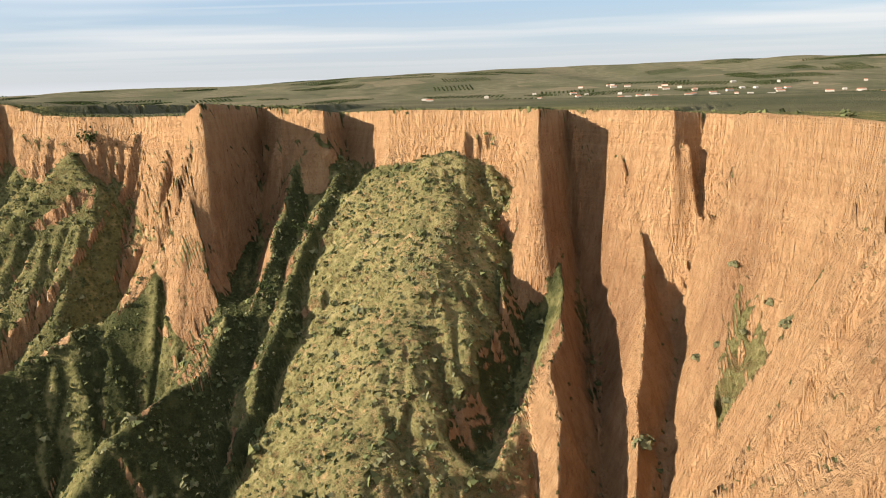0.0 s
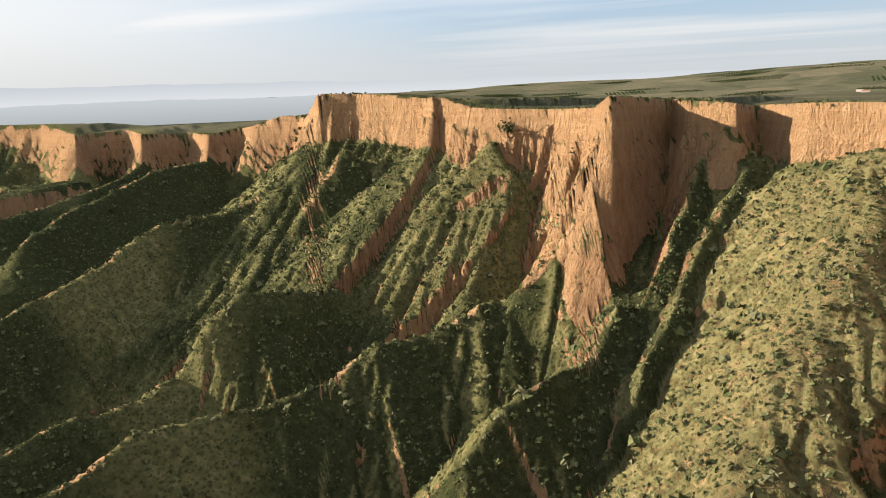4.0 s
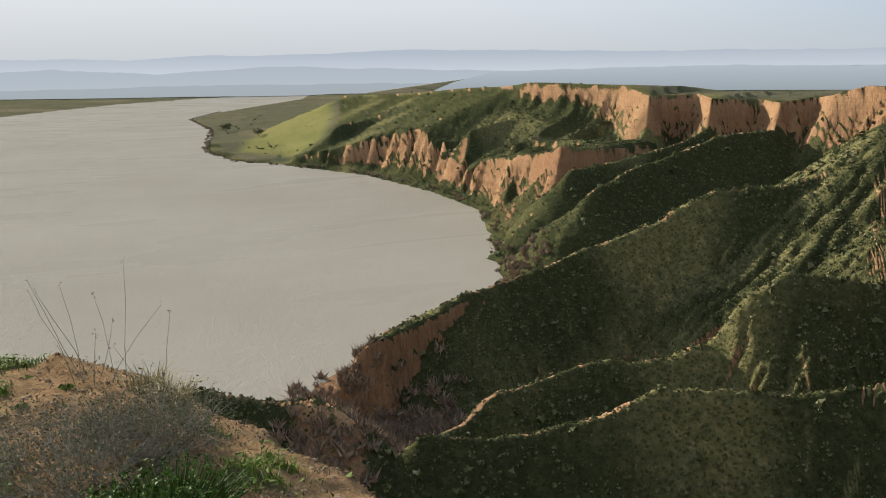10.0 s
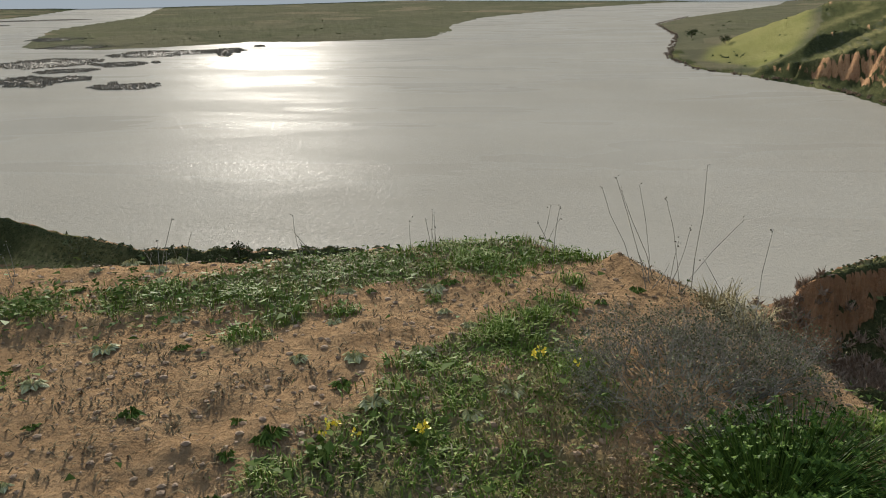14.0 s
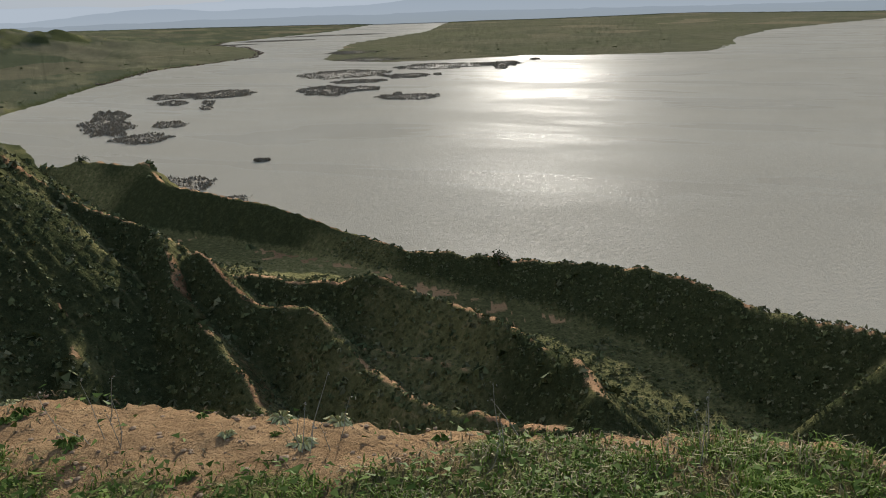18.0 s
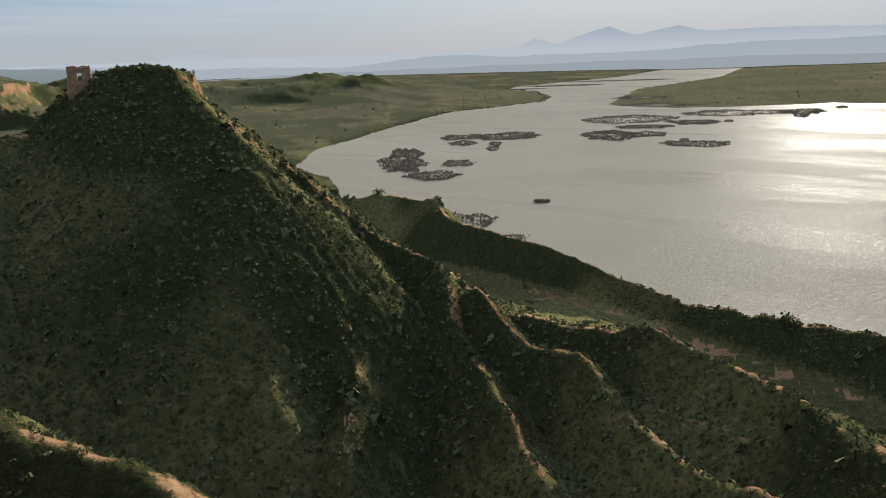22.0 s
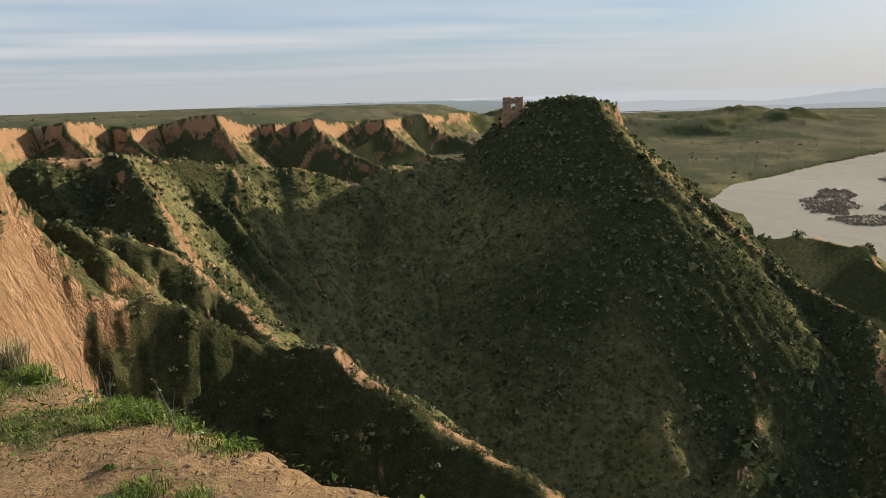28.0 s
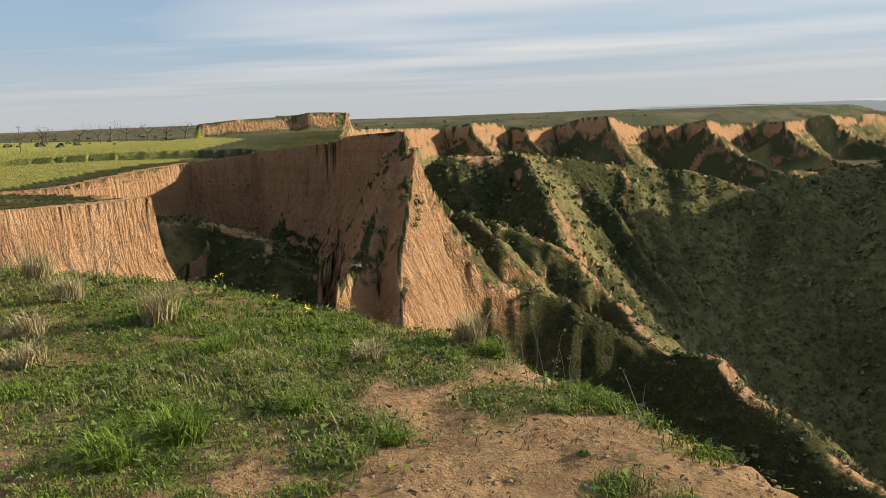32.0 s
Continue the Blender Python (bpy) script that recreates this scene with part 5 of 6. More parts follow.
rng_isle = np.random.default_rng(21)
for x, y, half, depth in ((-588, -591, 20, 95), (-560, -560, 12, 50), (-517, -486, 23, 27), (-590, -521, 15, 21), (-781, -681, 29, 29), (-812, -640, 40, 43), (-731, -637, 15, 25), (-741, -598, 7, 18), (-700, -568, 6, 22),
                          (-871, -528, 30, 60), (-891, -494, 23, 27), (-827, -399, 34, 27), (-853, -424, 5, 17), (-1087, -622, 64, 70), (-1061, -517, 31, 35), (-1231, -533, 77, 60), (-1274, -449, 35, 45), (-982, -545, 36, 24),
                          (-1205, -425, 10, 30), (-1092, -480, 6, 18), (-1375, -426, 8, 25), (-1380, -719, 62, 60), (-382, -332, 15, 24), (-356, -281, 11, 11), (-463, -331, 3, 4), (-461, -335, 2.5, 4),
                          (-1830, -1467, 118, 30), (-2071, -1407, 102, 36), (-2387, -1408, 150, 40), (-1560, -860, 60, 60)):
    reed_island(x, y, half * 1.05, depth * 1.05, rng_isle)


def mountain_range(name, radius, profile, crown, foot, haze_span, label):
    """A far range: glowing plain silhouette behind the plain, haze painted into its emission."""
    m, t, b = nodes_of(name + "_haze_glow")
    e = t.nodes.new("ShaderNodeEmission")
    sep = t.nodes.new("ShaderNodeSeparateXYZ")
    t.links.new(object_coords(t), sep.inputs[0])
    # emission grows paler towards the foot, imitating low fog
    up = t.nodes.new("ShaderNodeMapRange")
    up.inputs["From Min"].default_value, up.inputs["From Max"].default_value = (100 + radius * math.tan(radians(q)) for q in haze_span)
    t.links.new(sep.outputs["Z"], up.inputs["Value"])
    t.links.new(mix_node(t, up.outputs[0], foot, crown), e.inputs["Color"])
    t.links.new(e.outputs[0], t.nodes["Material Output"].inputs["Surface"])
    az = np.arange(profile[0][0], profile[-1][0] + 0.01, 0.2)
    el = np.interp(az, [p[0] for p in profile], [p[1] for p in profile])
    el = el + 0.16 * (fbm(az / 3.1, az * 0 + radius, 4, 15) - 0.5) + 0.08 * (fbm(az / 0.9, az * 0 + radius, 3, 16) - 0.5)
    vs, fs = [], []
    for k, (a, q) in enumerate(zip(az, el)):
        x, y, _ = polar(a, radius, 0)
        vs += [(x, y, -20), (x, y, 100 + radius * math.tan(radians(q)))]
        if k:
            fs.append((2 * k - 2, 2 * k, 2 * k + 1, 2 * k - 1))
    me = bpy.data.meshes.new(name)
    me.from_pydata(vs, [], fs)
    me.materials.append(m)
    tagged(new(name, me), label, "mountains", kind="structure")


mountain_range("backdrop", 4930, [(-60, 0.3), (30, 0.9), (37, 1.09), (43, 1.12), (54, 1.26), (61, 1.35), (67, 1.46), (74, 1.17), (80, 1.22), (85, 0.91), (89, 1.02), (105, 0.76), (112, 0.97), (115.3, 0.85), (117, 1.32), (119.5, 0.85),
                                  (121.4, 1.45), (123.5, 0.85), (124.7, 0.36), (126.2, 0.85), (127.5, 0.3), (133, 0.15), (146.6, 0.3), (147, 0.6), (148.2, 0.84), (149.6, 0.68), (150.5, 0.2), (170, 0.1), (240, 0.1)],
               (0.370, 0.396, 0.431), (0.466, 0.484, 0.502), (0.1, 1.2), "glowing pale blue silhouette of a far mountain range with painted haze")
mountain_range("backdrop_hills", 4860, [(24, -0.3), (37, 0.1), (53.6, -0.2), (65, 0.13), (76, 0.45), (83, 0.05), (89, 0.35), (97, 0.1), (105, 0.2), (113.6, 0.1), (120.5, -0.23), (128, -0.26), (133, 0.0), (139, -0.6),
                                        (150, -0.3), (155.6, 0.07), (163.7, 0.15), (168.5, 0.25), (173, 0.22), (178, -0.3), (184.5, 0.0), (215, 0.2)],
               (0.352, 0.378, 0.405), (0.378, 0.400, 0.418), (-0.8, 0.3), "glowing blue-grey silhouette of hills beyond the plain with painted haze")
# these three are added screens that hide the far ground in painted haze
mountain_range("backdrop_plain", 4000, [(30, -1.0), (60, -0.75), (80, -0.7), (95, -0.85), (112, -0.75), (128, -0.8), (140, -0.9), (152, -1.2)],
               (0.312, 0.334, 0.352), (0.308, 0.326, 0.326), (-1.6, -0.7), "glowing grey silhouette with painted haze in place of the plain beyond the water")
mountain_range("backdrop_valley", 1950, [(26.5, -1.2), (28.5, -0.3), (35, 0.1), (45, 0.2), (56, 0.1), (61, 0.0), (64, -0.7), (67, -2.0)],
               (0.361, 0.387, 0.409), (0.264, 0.286, 0.295), (-1.4, 0.2), "glowing blue silhouette with painted haze in place of the lowland beyond the tableland")
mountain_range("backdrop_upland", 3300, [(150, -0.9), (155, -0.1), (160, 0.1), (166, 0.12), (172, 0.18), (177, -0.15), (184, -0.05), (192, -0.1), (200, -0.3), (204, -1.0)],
               (0.24, 0.275, 0.285), (0.21, 0.235, 0.225), (-0.8, 0.2), "glowing grey-green silhouette with painted haze in place of the upland behind the far cliffs")


def tree(name, x, y, height, crown, rng, label, leafy=True, group=""):
    thing = new(name)
    bm = bmesh.new()
    segs, limbs = 6, []
    def limb(a, b, ra, rb):
        d = (b - a)
        side = d.orthogonal().normalized()
        up = d.normalized().cross(side)
        rings = []
        for p, r in ((a, ra), (b, rb)):
            rings.append([bm.verts.new(p + r * (math.cos(q * 6.283 / 5) * side + math.sin(q * 6.283 / 5) * up)) for q in range(5)])
        for q in range(5):
            bm.faces.new([rings[0][q], rings[0][(q + 1) % 5], rings[1][(q + 1) % 5], rings[1][q]])
    fork = Vector((rng.uniform(-.1, .1) * height, rng.uniform(-.1, .1) * height, height * 0.35))
    limb(Vector((0, 0, -0.3)), fork, 0.06 * height, 0.04 * height)
    tips = []
    for k in range(6):
        d = Vector((math.cos(k * 1.05 + rng.uniform(-.3, .3)), math.sin(k * 1.05), rng.uniform(0.5, 1.3))).normalized()
        mid = fork + d * height * rng.uniform(0.25, 0.4)
        limb(fork, mid, 0.03 * height, 0.018 * height)
        for _ in range(3):
            tip = mid + (d + Vector(rng.normal(size=3) * 0.5)).normalized() * height * rng.uniform(0.15, 0.3)
            limb(mid, tip, 0.016 * height, 0.006 * height)
            tips.append(tip)
    part("trunk", bm, M_BARK, thing)
    n = 260 if leafy else 120
    tri = np.zeros((n, 3, 3))
    size = 0.07 * height if leafy else 0.05 * height
    for k in range(n):
        c = np.array(tips[k % len(tips)]) + rng.normal(size=3) * crown * np.array([0.22, 0.22, 0.16])
        if leafy:
            tri[k] = c + rng.normal(size=(3, 3)) * size
        else:
            d = rng.normal(size=3) * size * 3
            tri[k] = np.stack([c, c + d, c + d * 0.5 + rng.normal(size=3) * size * 0.12])
    soup("crown", tri, M_TREE if leafy else M_BARK, thing)
    thing.location = (x, y, ground_z(x, y))
    return tagged(thing, label, "tree", group=group)


rng_tree = np.random.default_rng(33)
for k in range(11):
    u = k / 10
    tree("bare_tree", 205 + 95 * u + rng_tree.uniform(-4, 4), -492 + 40 * u + rng_tree.uniform(-5, 5), rng_tree.uniform(8, 11), 7.5, rng_tree,
         "bare grey tree in a row behind the field", False, "bare trees behind the field")
for x, y, h in ((-102.8, 243.8, 4.5), (-31.6, 184.9, 3.2), (-39.1, 170.9, 3.0), (-1500, 290, 14), (-1315, 304, 12), (-264.9, -94.5, 4.5), (-325.3, -348.7, 4.0)):
    tree("holm_oak", x, y, h, h * 1.1, rng_tree, "round dark green holm oak standing alone", True)


def utility_pole(x, y):
    thing = new("utility_pole")
    bm = bmesh.new()
    bmesh.ops.create_cone(bm, cap_ends=True, segments=8, radius1=0.16, radius2=0.09, depth=9, matrix=Matrix.Translation((0, 0, 4.5)))
    part("pole", bm, M_BARK, thing)
    bm = bmesh.new()
    bmesh.ops.create_cube(bm, size=1, matrix=Matrix.Translation((0, 0, 8.4)) @ Matrix.Diagonal((1.8, 0.12, 0.14, 1)))
    part("crossarm", bm, M_BARK, thing)
    thing.location = (x, y, ground_z(x, y))
    tagged(thing, "thin wooden utility pole beyond the field", "pole", group="poles beyond the field")


utility_pole(172, -275)
utility_pole(215, -410)


def house(x, y, w, d, h, turn, red):
    thing = new("house")
    bm = bmesh.new()
    bmesh.ops.create_cube(bm, size=1, matrix=Matrix.Translation((0, 0, h / 2 - 0.5)) @ Matrix.Diagonal((w, d, h + 1, 1)))
    part("wall", bm, M_PLASTER, thing)
    bm = bmesh.new()
    o = 0.5
    vs = [bm.verts.new(p) for p in ((-w / 2 - o, -d / 2 - o, h), (w / 2 + o, -d / 2 - o, h), (w / 2 + o, d / 2 + o, h), (-w / 2 - o, d / 2 + o, h), (-w / 2, 0, h + d * 0.22), (w / 2, 0, h + d * 0.22))]
    for f in ((0, 1, 5, 4), (2, 3, 4, 5), (1, 2, 5), (3, 0, 4), (3, 2, 1, 0)):
        bm.faces.new([vs[q] for q in f])
    part("roof", bm, M_TILE if red else M_PLASTER, thing)
    thing.matrix_world = pose(x, y, ground_z(x, y), 0, 0, turn)
    tagged(thing, "distant pale farm building with a low roof" if not red else "distant pale building with a red tiled roof", "house", group="distant buildings on the plain")


rng_town = np.random.default_rng(44)
for k in range(100):
    az, r = rng_town.uniform(-32, -8) if k > 30 else rng_town.uniform(-29, 4), rng_town.uniform(1900, 2900) if k > 30 else rng_town.uniform(1500, 2600)
    x, y, _ = polar(az, r, 0)
    house(x, y, rng_town.uniform(8, 22), rng_town.uniform(8, 13), rng_town.uniform(3, 5), rng_town.uniform(-20, 20), rng_town.uniform() < 0.4)


def far_stuff():
    rng = np.random.default_rng(51)
    shapes = [clump(rng, 6, 0.8, 0.8, 0.9) for _ in range(6)]
    # olive groves in rows on the plain
    gx, gy = [], []
    for k in range(130):
        az, r = rng.uniform(-34, 30), rng.uniform(900, 4300)
        x, y, _ = polar(az, r, 0)
        turn, nx, ny, gap = rng.uniform(0, 3.14), rng.integers(8, 22), rng.integers(6, 14), rng.uniform(11, 16)
        i, j = np.meshgrid(np.arange(nx) * gap, np.arange(ny) * gap)
        gx.append(x + (i * math.cos(turn) - j * math.sin(turn)).ravel()); gy.append(y + (i * math.sin(turn) + j * math.cos(turn)).ravel())
    px, py = np.concatenate(gx), np.concatenate(gy)
    px, py = px + rng.normal(size=len(px)) * 1.2, py + rng.normal(size=len(py)) * 1.2
    h, plate, _, _ = land(px, py)
    scatter("olive_grove", "rows of small dark olive trees on the far plain", "olive trees", M_TREE, px, py, h, rng.uniform(2.2, 3.6, len(px)), shapes, rng)
    # hedges and trees along the tableland and on the far banks
    a, r = np.radians(rng.uniform(30, 215, 9000)), np.exp(rng.uniform(math.log(340), math.log(3600), 9000))
    px, py = -np.sin(a) * r, np.cos(a) * r
    h, plate, rd, _ = land(px, py)
    keep = (h > 1.0) & (rng.uniform(size=len(px)) < np.where(plate, 0.16, 0.75) * step01(0.42, 0.62, fbm(px / 70, py / 70, 3, 57)) + 0.04)
    px, py, h = px[keep], py[keep], h[keep]
    scatter("far_scrub", "dark scrub and scattered bushes on the distant slopes", "scrub", M_SCRUB, px, py, h - 0.2, rng.uniform(0.9, 2.6, len(px)) , shapes, rng)
    # bushes along the rims of the tableland
    line = np.array([p[:2] for p in RIM_OPPOSITE + RIM_OPPOSITE_WEST])
    k = rng.integers(0, len(line) - 1, 900)
    u = rng.uniform(size=900)[:, None]
    q = line[k] * (1 - u) + line[k + 1] * u + rng.normal(size=(900, 2)) * 3 + np.array([0, 4])
    h, plate, rd, _ = land(q[:, 0], q[:, 1])
    keep = plate & (step01(0.4, 0.6, fbm(q[:, 0] / 12, q[:, 1] / 12, 3, 58)) > 0.35)
    scatter("rim_scrub", "low scrub along the edge of the tableland", "scrub", M_SCRUB, q[keep, 0], q[keep, 1], h[keep] - 0.1, rng.uniform(0.25, 0.8, keep.sum()), shapes, rng)
    # bare tamarisk thickets down at the water
    twig = []
    for _ in range(5):
        d = rng.normal(size=(46, 3)) * np.array([0.5, 0.5, 0.35]) + np.array([0, 0, 0.8])
        foot = rng.normal(size=(46, 3)) * np.array([0.35, 0.35, 0.1])
        wide = rng.normal(size=(46, 3)) * 0.10
        twig.append(np.stack([foot - wide, foot + wide, foot + d], 1))
    cx = []
    for x, y, rad, n in ((-240, 66, 7, 60), (-207, 79, 7, 90), (-197, 84, 6, 80), (-202, 92, 5, 50), (-215, 68, 8, 70), (-190, 72, 6, 60), (-160, 47, 6, 70), (-172, 53, 7, 80), (-150, 43, 5, 50), (-185, 60, 7, 90), (-196, 68, 7, 90), (-222, 74, 7, 60), (-348, 207, 7, 45), (-338, 200, 6, 30)):
        cx.append(np.stack([x + rng.normal(size=n) * rad, y + rng.normal(size=n) * rad], 1))
    for a, b in zip(SHORE[2:14], SHORE[3:15]):
        n = int(math.dist(a, b) / 5)
        u = rng.uniform(size=n)[:, None]
        cx.append(np.array(a) * (1 - u) + np.array(b) * u + rng.normal(size=(n, 2)) * 3)
    for a, b in zip(SHORE[23:30], SHORE[24:31]):
        n = int(math.dist(a, b) / 5)
        u = rng.uniform(size=n)[:, None]
        cx.append(np.array(a) * (1 - u) + np.array(b) * u + rng.normal(size=(n, 2)) * 5)
    q = np.concatenate(cx)
    h, plate, rd, _ = land(q[:, 0], q[:, 1])
    keep = (h > -0.6) & (h < 24)
    scatter("tamarisk_thicket", "bare brown tamarisk thicket along the muddy shore", "thicket", M_THICKET, q[keep, 0], q[keep, 1], np.maximum(h[keep], 0), rng.uniform(1.0, 2.4, keep.sum()), twig, rng)


far_stuff()

BUSH_SHAPES = [clump(np.random.default_rng(70 + k), 90, 0.8, 0.22, 0.8) for k in range(3)]
for k, (x, y, s) in enumerate(((45.7, 130.5, 1.3), (47.4, 119.4, 1.4), (45.4, 108.7, 1.5), (43.4, 112.9, 1.2), (42.5, 127, 1.3), (48, 113.8, 0.9), (30.5, 126.3, 2.6), (38.7, 99, 1.3), (40.7, 132, 1.4), (44.5, 122, 0.9), (41, 118, 1.1))):
    ob = soup("bush", BUSH_SHAPES[k % 3], M_GREYBUSH)
    ob.location, ob.scale, ob.rotation_euler = (x, y, ground_z(x, y) - 0.1), (s, s, s), (0, 0, k * 1.3)
    tagged(ob, "grey-green bush clinging to the bare clay wall", "bush", group="bushes on the clay wall")

# ---- the lookout at the camera's feet ----
M_BLADE = leaf_material("grass_blades", (0.052, 0.092, 0.013), (0.112, 0.178, 0.026), (0.22, 0.270, 0.055), 0.6)
M_DRYBLADE = leaf_material("dry_grass", (0.16, 0.13, 0.06), (0.30, 0.25, 0.13), (0.46, 0.40, 0.23), 0.7)
M_WEED = leaf_material("weed_leaves", (0.042, 0.070, 0.014), (0.085, 0.130, 0.026), (0.15, 0.19, 0.045), 0.6)
M_THISTLE = leaf_material("thistle_leaves", (0.20, 0.21, 0.09), (0.34, 0.34, 0.17), (0.50, 0.48, 0.29), 0.6)
M_MALLOW = leaf_material("mallow_leaves", (0.016, 0.036, 0.009), (0.036, 0.070, 0.014), (0.15, 0.22, 0.036), 0.5)
M_TWIG = leaf_material("dead_twigs", (0.13, 0.118, 0.092), (0.23, 0.208, 0.162), (0.37, 0.335, 0.265), 0.85)
M_HEATH = leaf_material("brown_heath", (0.11, 0.076, 0.040), (0.21, 0.15, 0.08), (0.31, 0.245, 0.12), 0.85)
M_LITTER = leaf_material("leaf_litter", (0.055, 0.040, 0.022), (0.12, 0.088, 0.048), (0.24, 0.18, 0.095), 0.85)
M_PETAL = plain_material("yellow_petals", (0.70, 0.52, 0.02), (0.82, 0.66, 0.05), 20.0, 0.6, 0.001)
M_STONE = plain_material("clay_pebbles", (0.15, 0.095, 0.055), (0.30, 0.20, 0.115), 9.0, 0.9, 0.01)


def blades(rng, px, py, pz, length, width, lean):
    """Bent blades of grass: two triangles and a tip each."""
    n = len(px)
    a = rng.uniform(0, 6.283, n)
    out = np.stack([np.cos(a), np.sin(a), np.zeros(n)], 1)
    side = np.stack([-np.sin(a), np.cos(a), np.zeros(n)], 1) * (width / 2)[:, None]
    c = np.stack([px, py, pz], 1)
    mid = c + out * (lean * length * 0.35)[:, None] + np.array([0, 0, 1.0]) * (length * 0.6)[:, None]
    tip = c + out * (lean * length)[:, None] + np.array([0, 0, 1.0]) * (length * (1 - 0.35 * lean))[:, None]
    t = np.zeros((n, 3, 3, 3))
    t[:, 0] = np.stack([c - side, c + side, mid + side * 0.8], 1)
    t[:, 1] = np.stack([c - side, mid + side * 0.8, mid - side * 0.8], 1)
    t[:, 2] = np.stack([mid - side * 0.8, mid + side * 0.8, tip], 1)
    return t.reshape(-1, 3, 3)


def grass_cover():
    rng = np.random.default_rng(61)
    n = 250000
    spots = np.array(GREEN_SPOTS)
    share = spots[:, 2] ** 1.5
    k = rng.choice(len(spots), n, p=share / share.sum())
    px = spots[k, 0] + rng.normal(size=n) * spots[k, 2] * 0.7
    py = spots[k, 1] + rng.normal(size=n) * spots[k, 2] * 0.7
    g = near_green(px, py)
    keep = rng.uniform(size=n) < np.clip(g * 1.6 - 0.25, 0, 1) * (0.3 + 0.7 * step01(0.40, 0.55, vnoise(px / 0.13, py / 0.13, 66)))
    px, py, g = px[keep], py[keep], g[keep]
    h, plate, rd, _ = land(px, py)
    ok = h > 97.2
    px, py, h, g = px[ok], py[ok], h[ok], g[ok]
    lush = step01(0.35, 0.65, fbm(px / 0.7, py / 0.7, 3, 67))
    length = rng.uniform(0.02, 0.055, len(px)) + 0.075 * lush * rng.uniform(0.3, 1, len(px)) * g
    dry = rng.uniform(size=len(px)) < 0.08 + 0.25 * step01(0.55, 0.7, fbm(px / 1.6, py / 1.6, 3, 68))
    for name, w, m, lab in (("grass", ~dry, M_BLADE, "short bright green grass on the trodden clay"), ("dry_grass", dry, M_DRYBLADE, "straw-coloured dry grass between the green")):
        ob = soup(name, blades(rng, px[w], py[w], h[w] - 0.01, length[w], rng.uniform(0.004, 0.008, w.sum()), rng.uniform(0.3, 1.2, w.sum())), m)
        tagged(ob, lab, "grass", kind="stuff")
    # dead stalks and leaf litter lie about on the soil
    n = 60000
    r, a = 0.9 + 8.5 * rng.uniform(size=n) ** 1.1, rng.uniform(radians(35), radians(235), n)
    px, py = -np.sin(a) * r - 0.9, np.cos(a) * r - 0.6
    keep = (rng.uniform(size=n) < 0.15 + 0.85 * step01(0.42, 0.62, fbm(px / 0.5, py / 0.5, 3, 69)))
    px, py = px[keep], py[keep]
    h = land(px, py)[0]
    ok = h > 97.2
    px, py, h = px[ok], py[ok], h[ok]
    t = blades(rng, px, py, h - 0.004, rng.uniform(0.012, 0.04, len(px)), rng.uniform(0.004, 0.010, len(px)), rng.uniform(1.2, 2.4, len(px)))
    tagged(soup("leaf_litter", t, M_LITTER), "dry brown stalks and leaf litter on the soil", "litter", kind="stuff")
    # low broad-leaved weeds among the grass
    n = 110000
    r, a = 0.8 + 12 * rng.uniform(size=n) ** 1.4, rng.uniform(radians(35), radians(235), n)
    px, py = -np.sin(a) * r - 0.6, np.cos(a) * r
    south = rng.uniform(size=n) < 0.6
    px, py = np.where(south, px - 1.9, px), np.where(south, py - 3.0, py)
    keep = rng.uniform(size=n) < np.clip(near_green(px, py) * 1.4 - 0.3, 0.03, 1)
    px, py = px[keep], py[keep]
    h, plate, rd, _ = land(px, py)
    ok = h > 97.2
    px, py, h = px[ok], py[ok], h[ok]
    c = np.stack([px, py, h + rng.uniform(0.005, 0.07, len(px))], 1)
    t = c[:, None, :] + rng.normal(size=(len(px), 3, 3)) * np.array([0.016, 0.016, 0.008])
    tagged(soup("weeds", t, M_WEED), "small green weeds creeping over the clay", "weeds", kind="stuff")


def tuft(x, y, height, spread, n, seed, material, label, name="grass_tuft"):
    rng = np.random.default_rng(seed)
    a, r = rng.uniform(0, 6.283, n), np.sqrt(rng.uniform(size=n)) * spread * 0.35
    ln = height * rng.uniform(0.45, 1.0, n)
    t = blades(rng, np.cos(a) * r, np.sin(a) * r, np.zeros(n) - 0.02, ln, rng.uniform(0.004, 0.009, n), rng.uniform(0.15, 0.95, n) * min(1.3, spread / height))
    ob = soup(name, t, material)
    ob.location = (x, y, ground_z(x, y))
    return tagged(ob, label, "grass tuft", group="grass tufts on the lookout")


def rod(p, q, ra, rb):
    """A thin three-sided twig as triangles."""
    d = q - p
    u = np.cross(d, [0.31, 0.77, 0.55]); u /= np.linalg.norm(u) + 1e-9
    v = np.cross(d, u); v /= np.linalg.norm(v) + 1e-9
    A = [p + ra * (math.cos(k * 2.094) * u + math.sin(k * 2.094) * v) for k in range(3)]
    B = [q + rb * (math.cos(k * 2.094) * u + math.sin(k * 2.094) * v) for k in range(3)]
    out = []
    for k in range(3):
        l = (k + 1) % 3
        out += [[A[k], A[l], B[l]], [A[k], B[l], B[k]]]
    return out


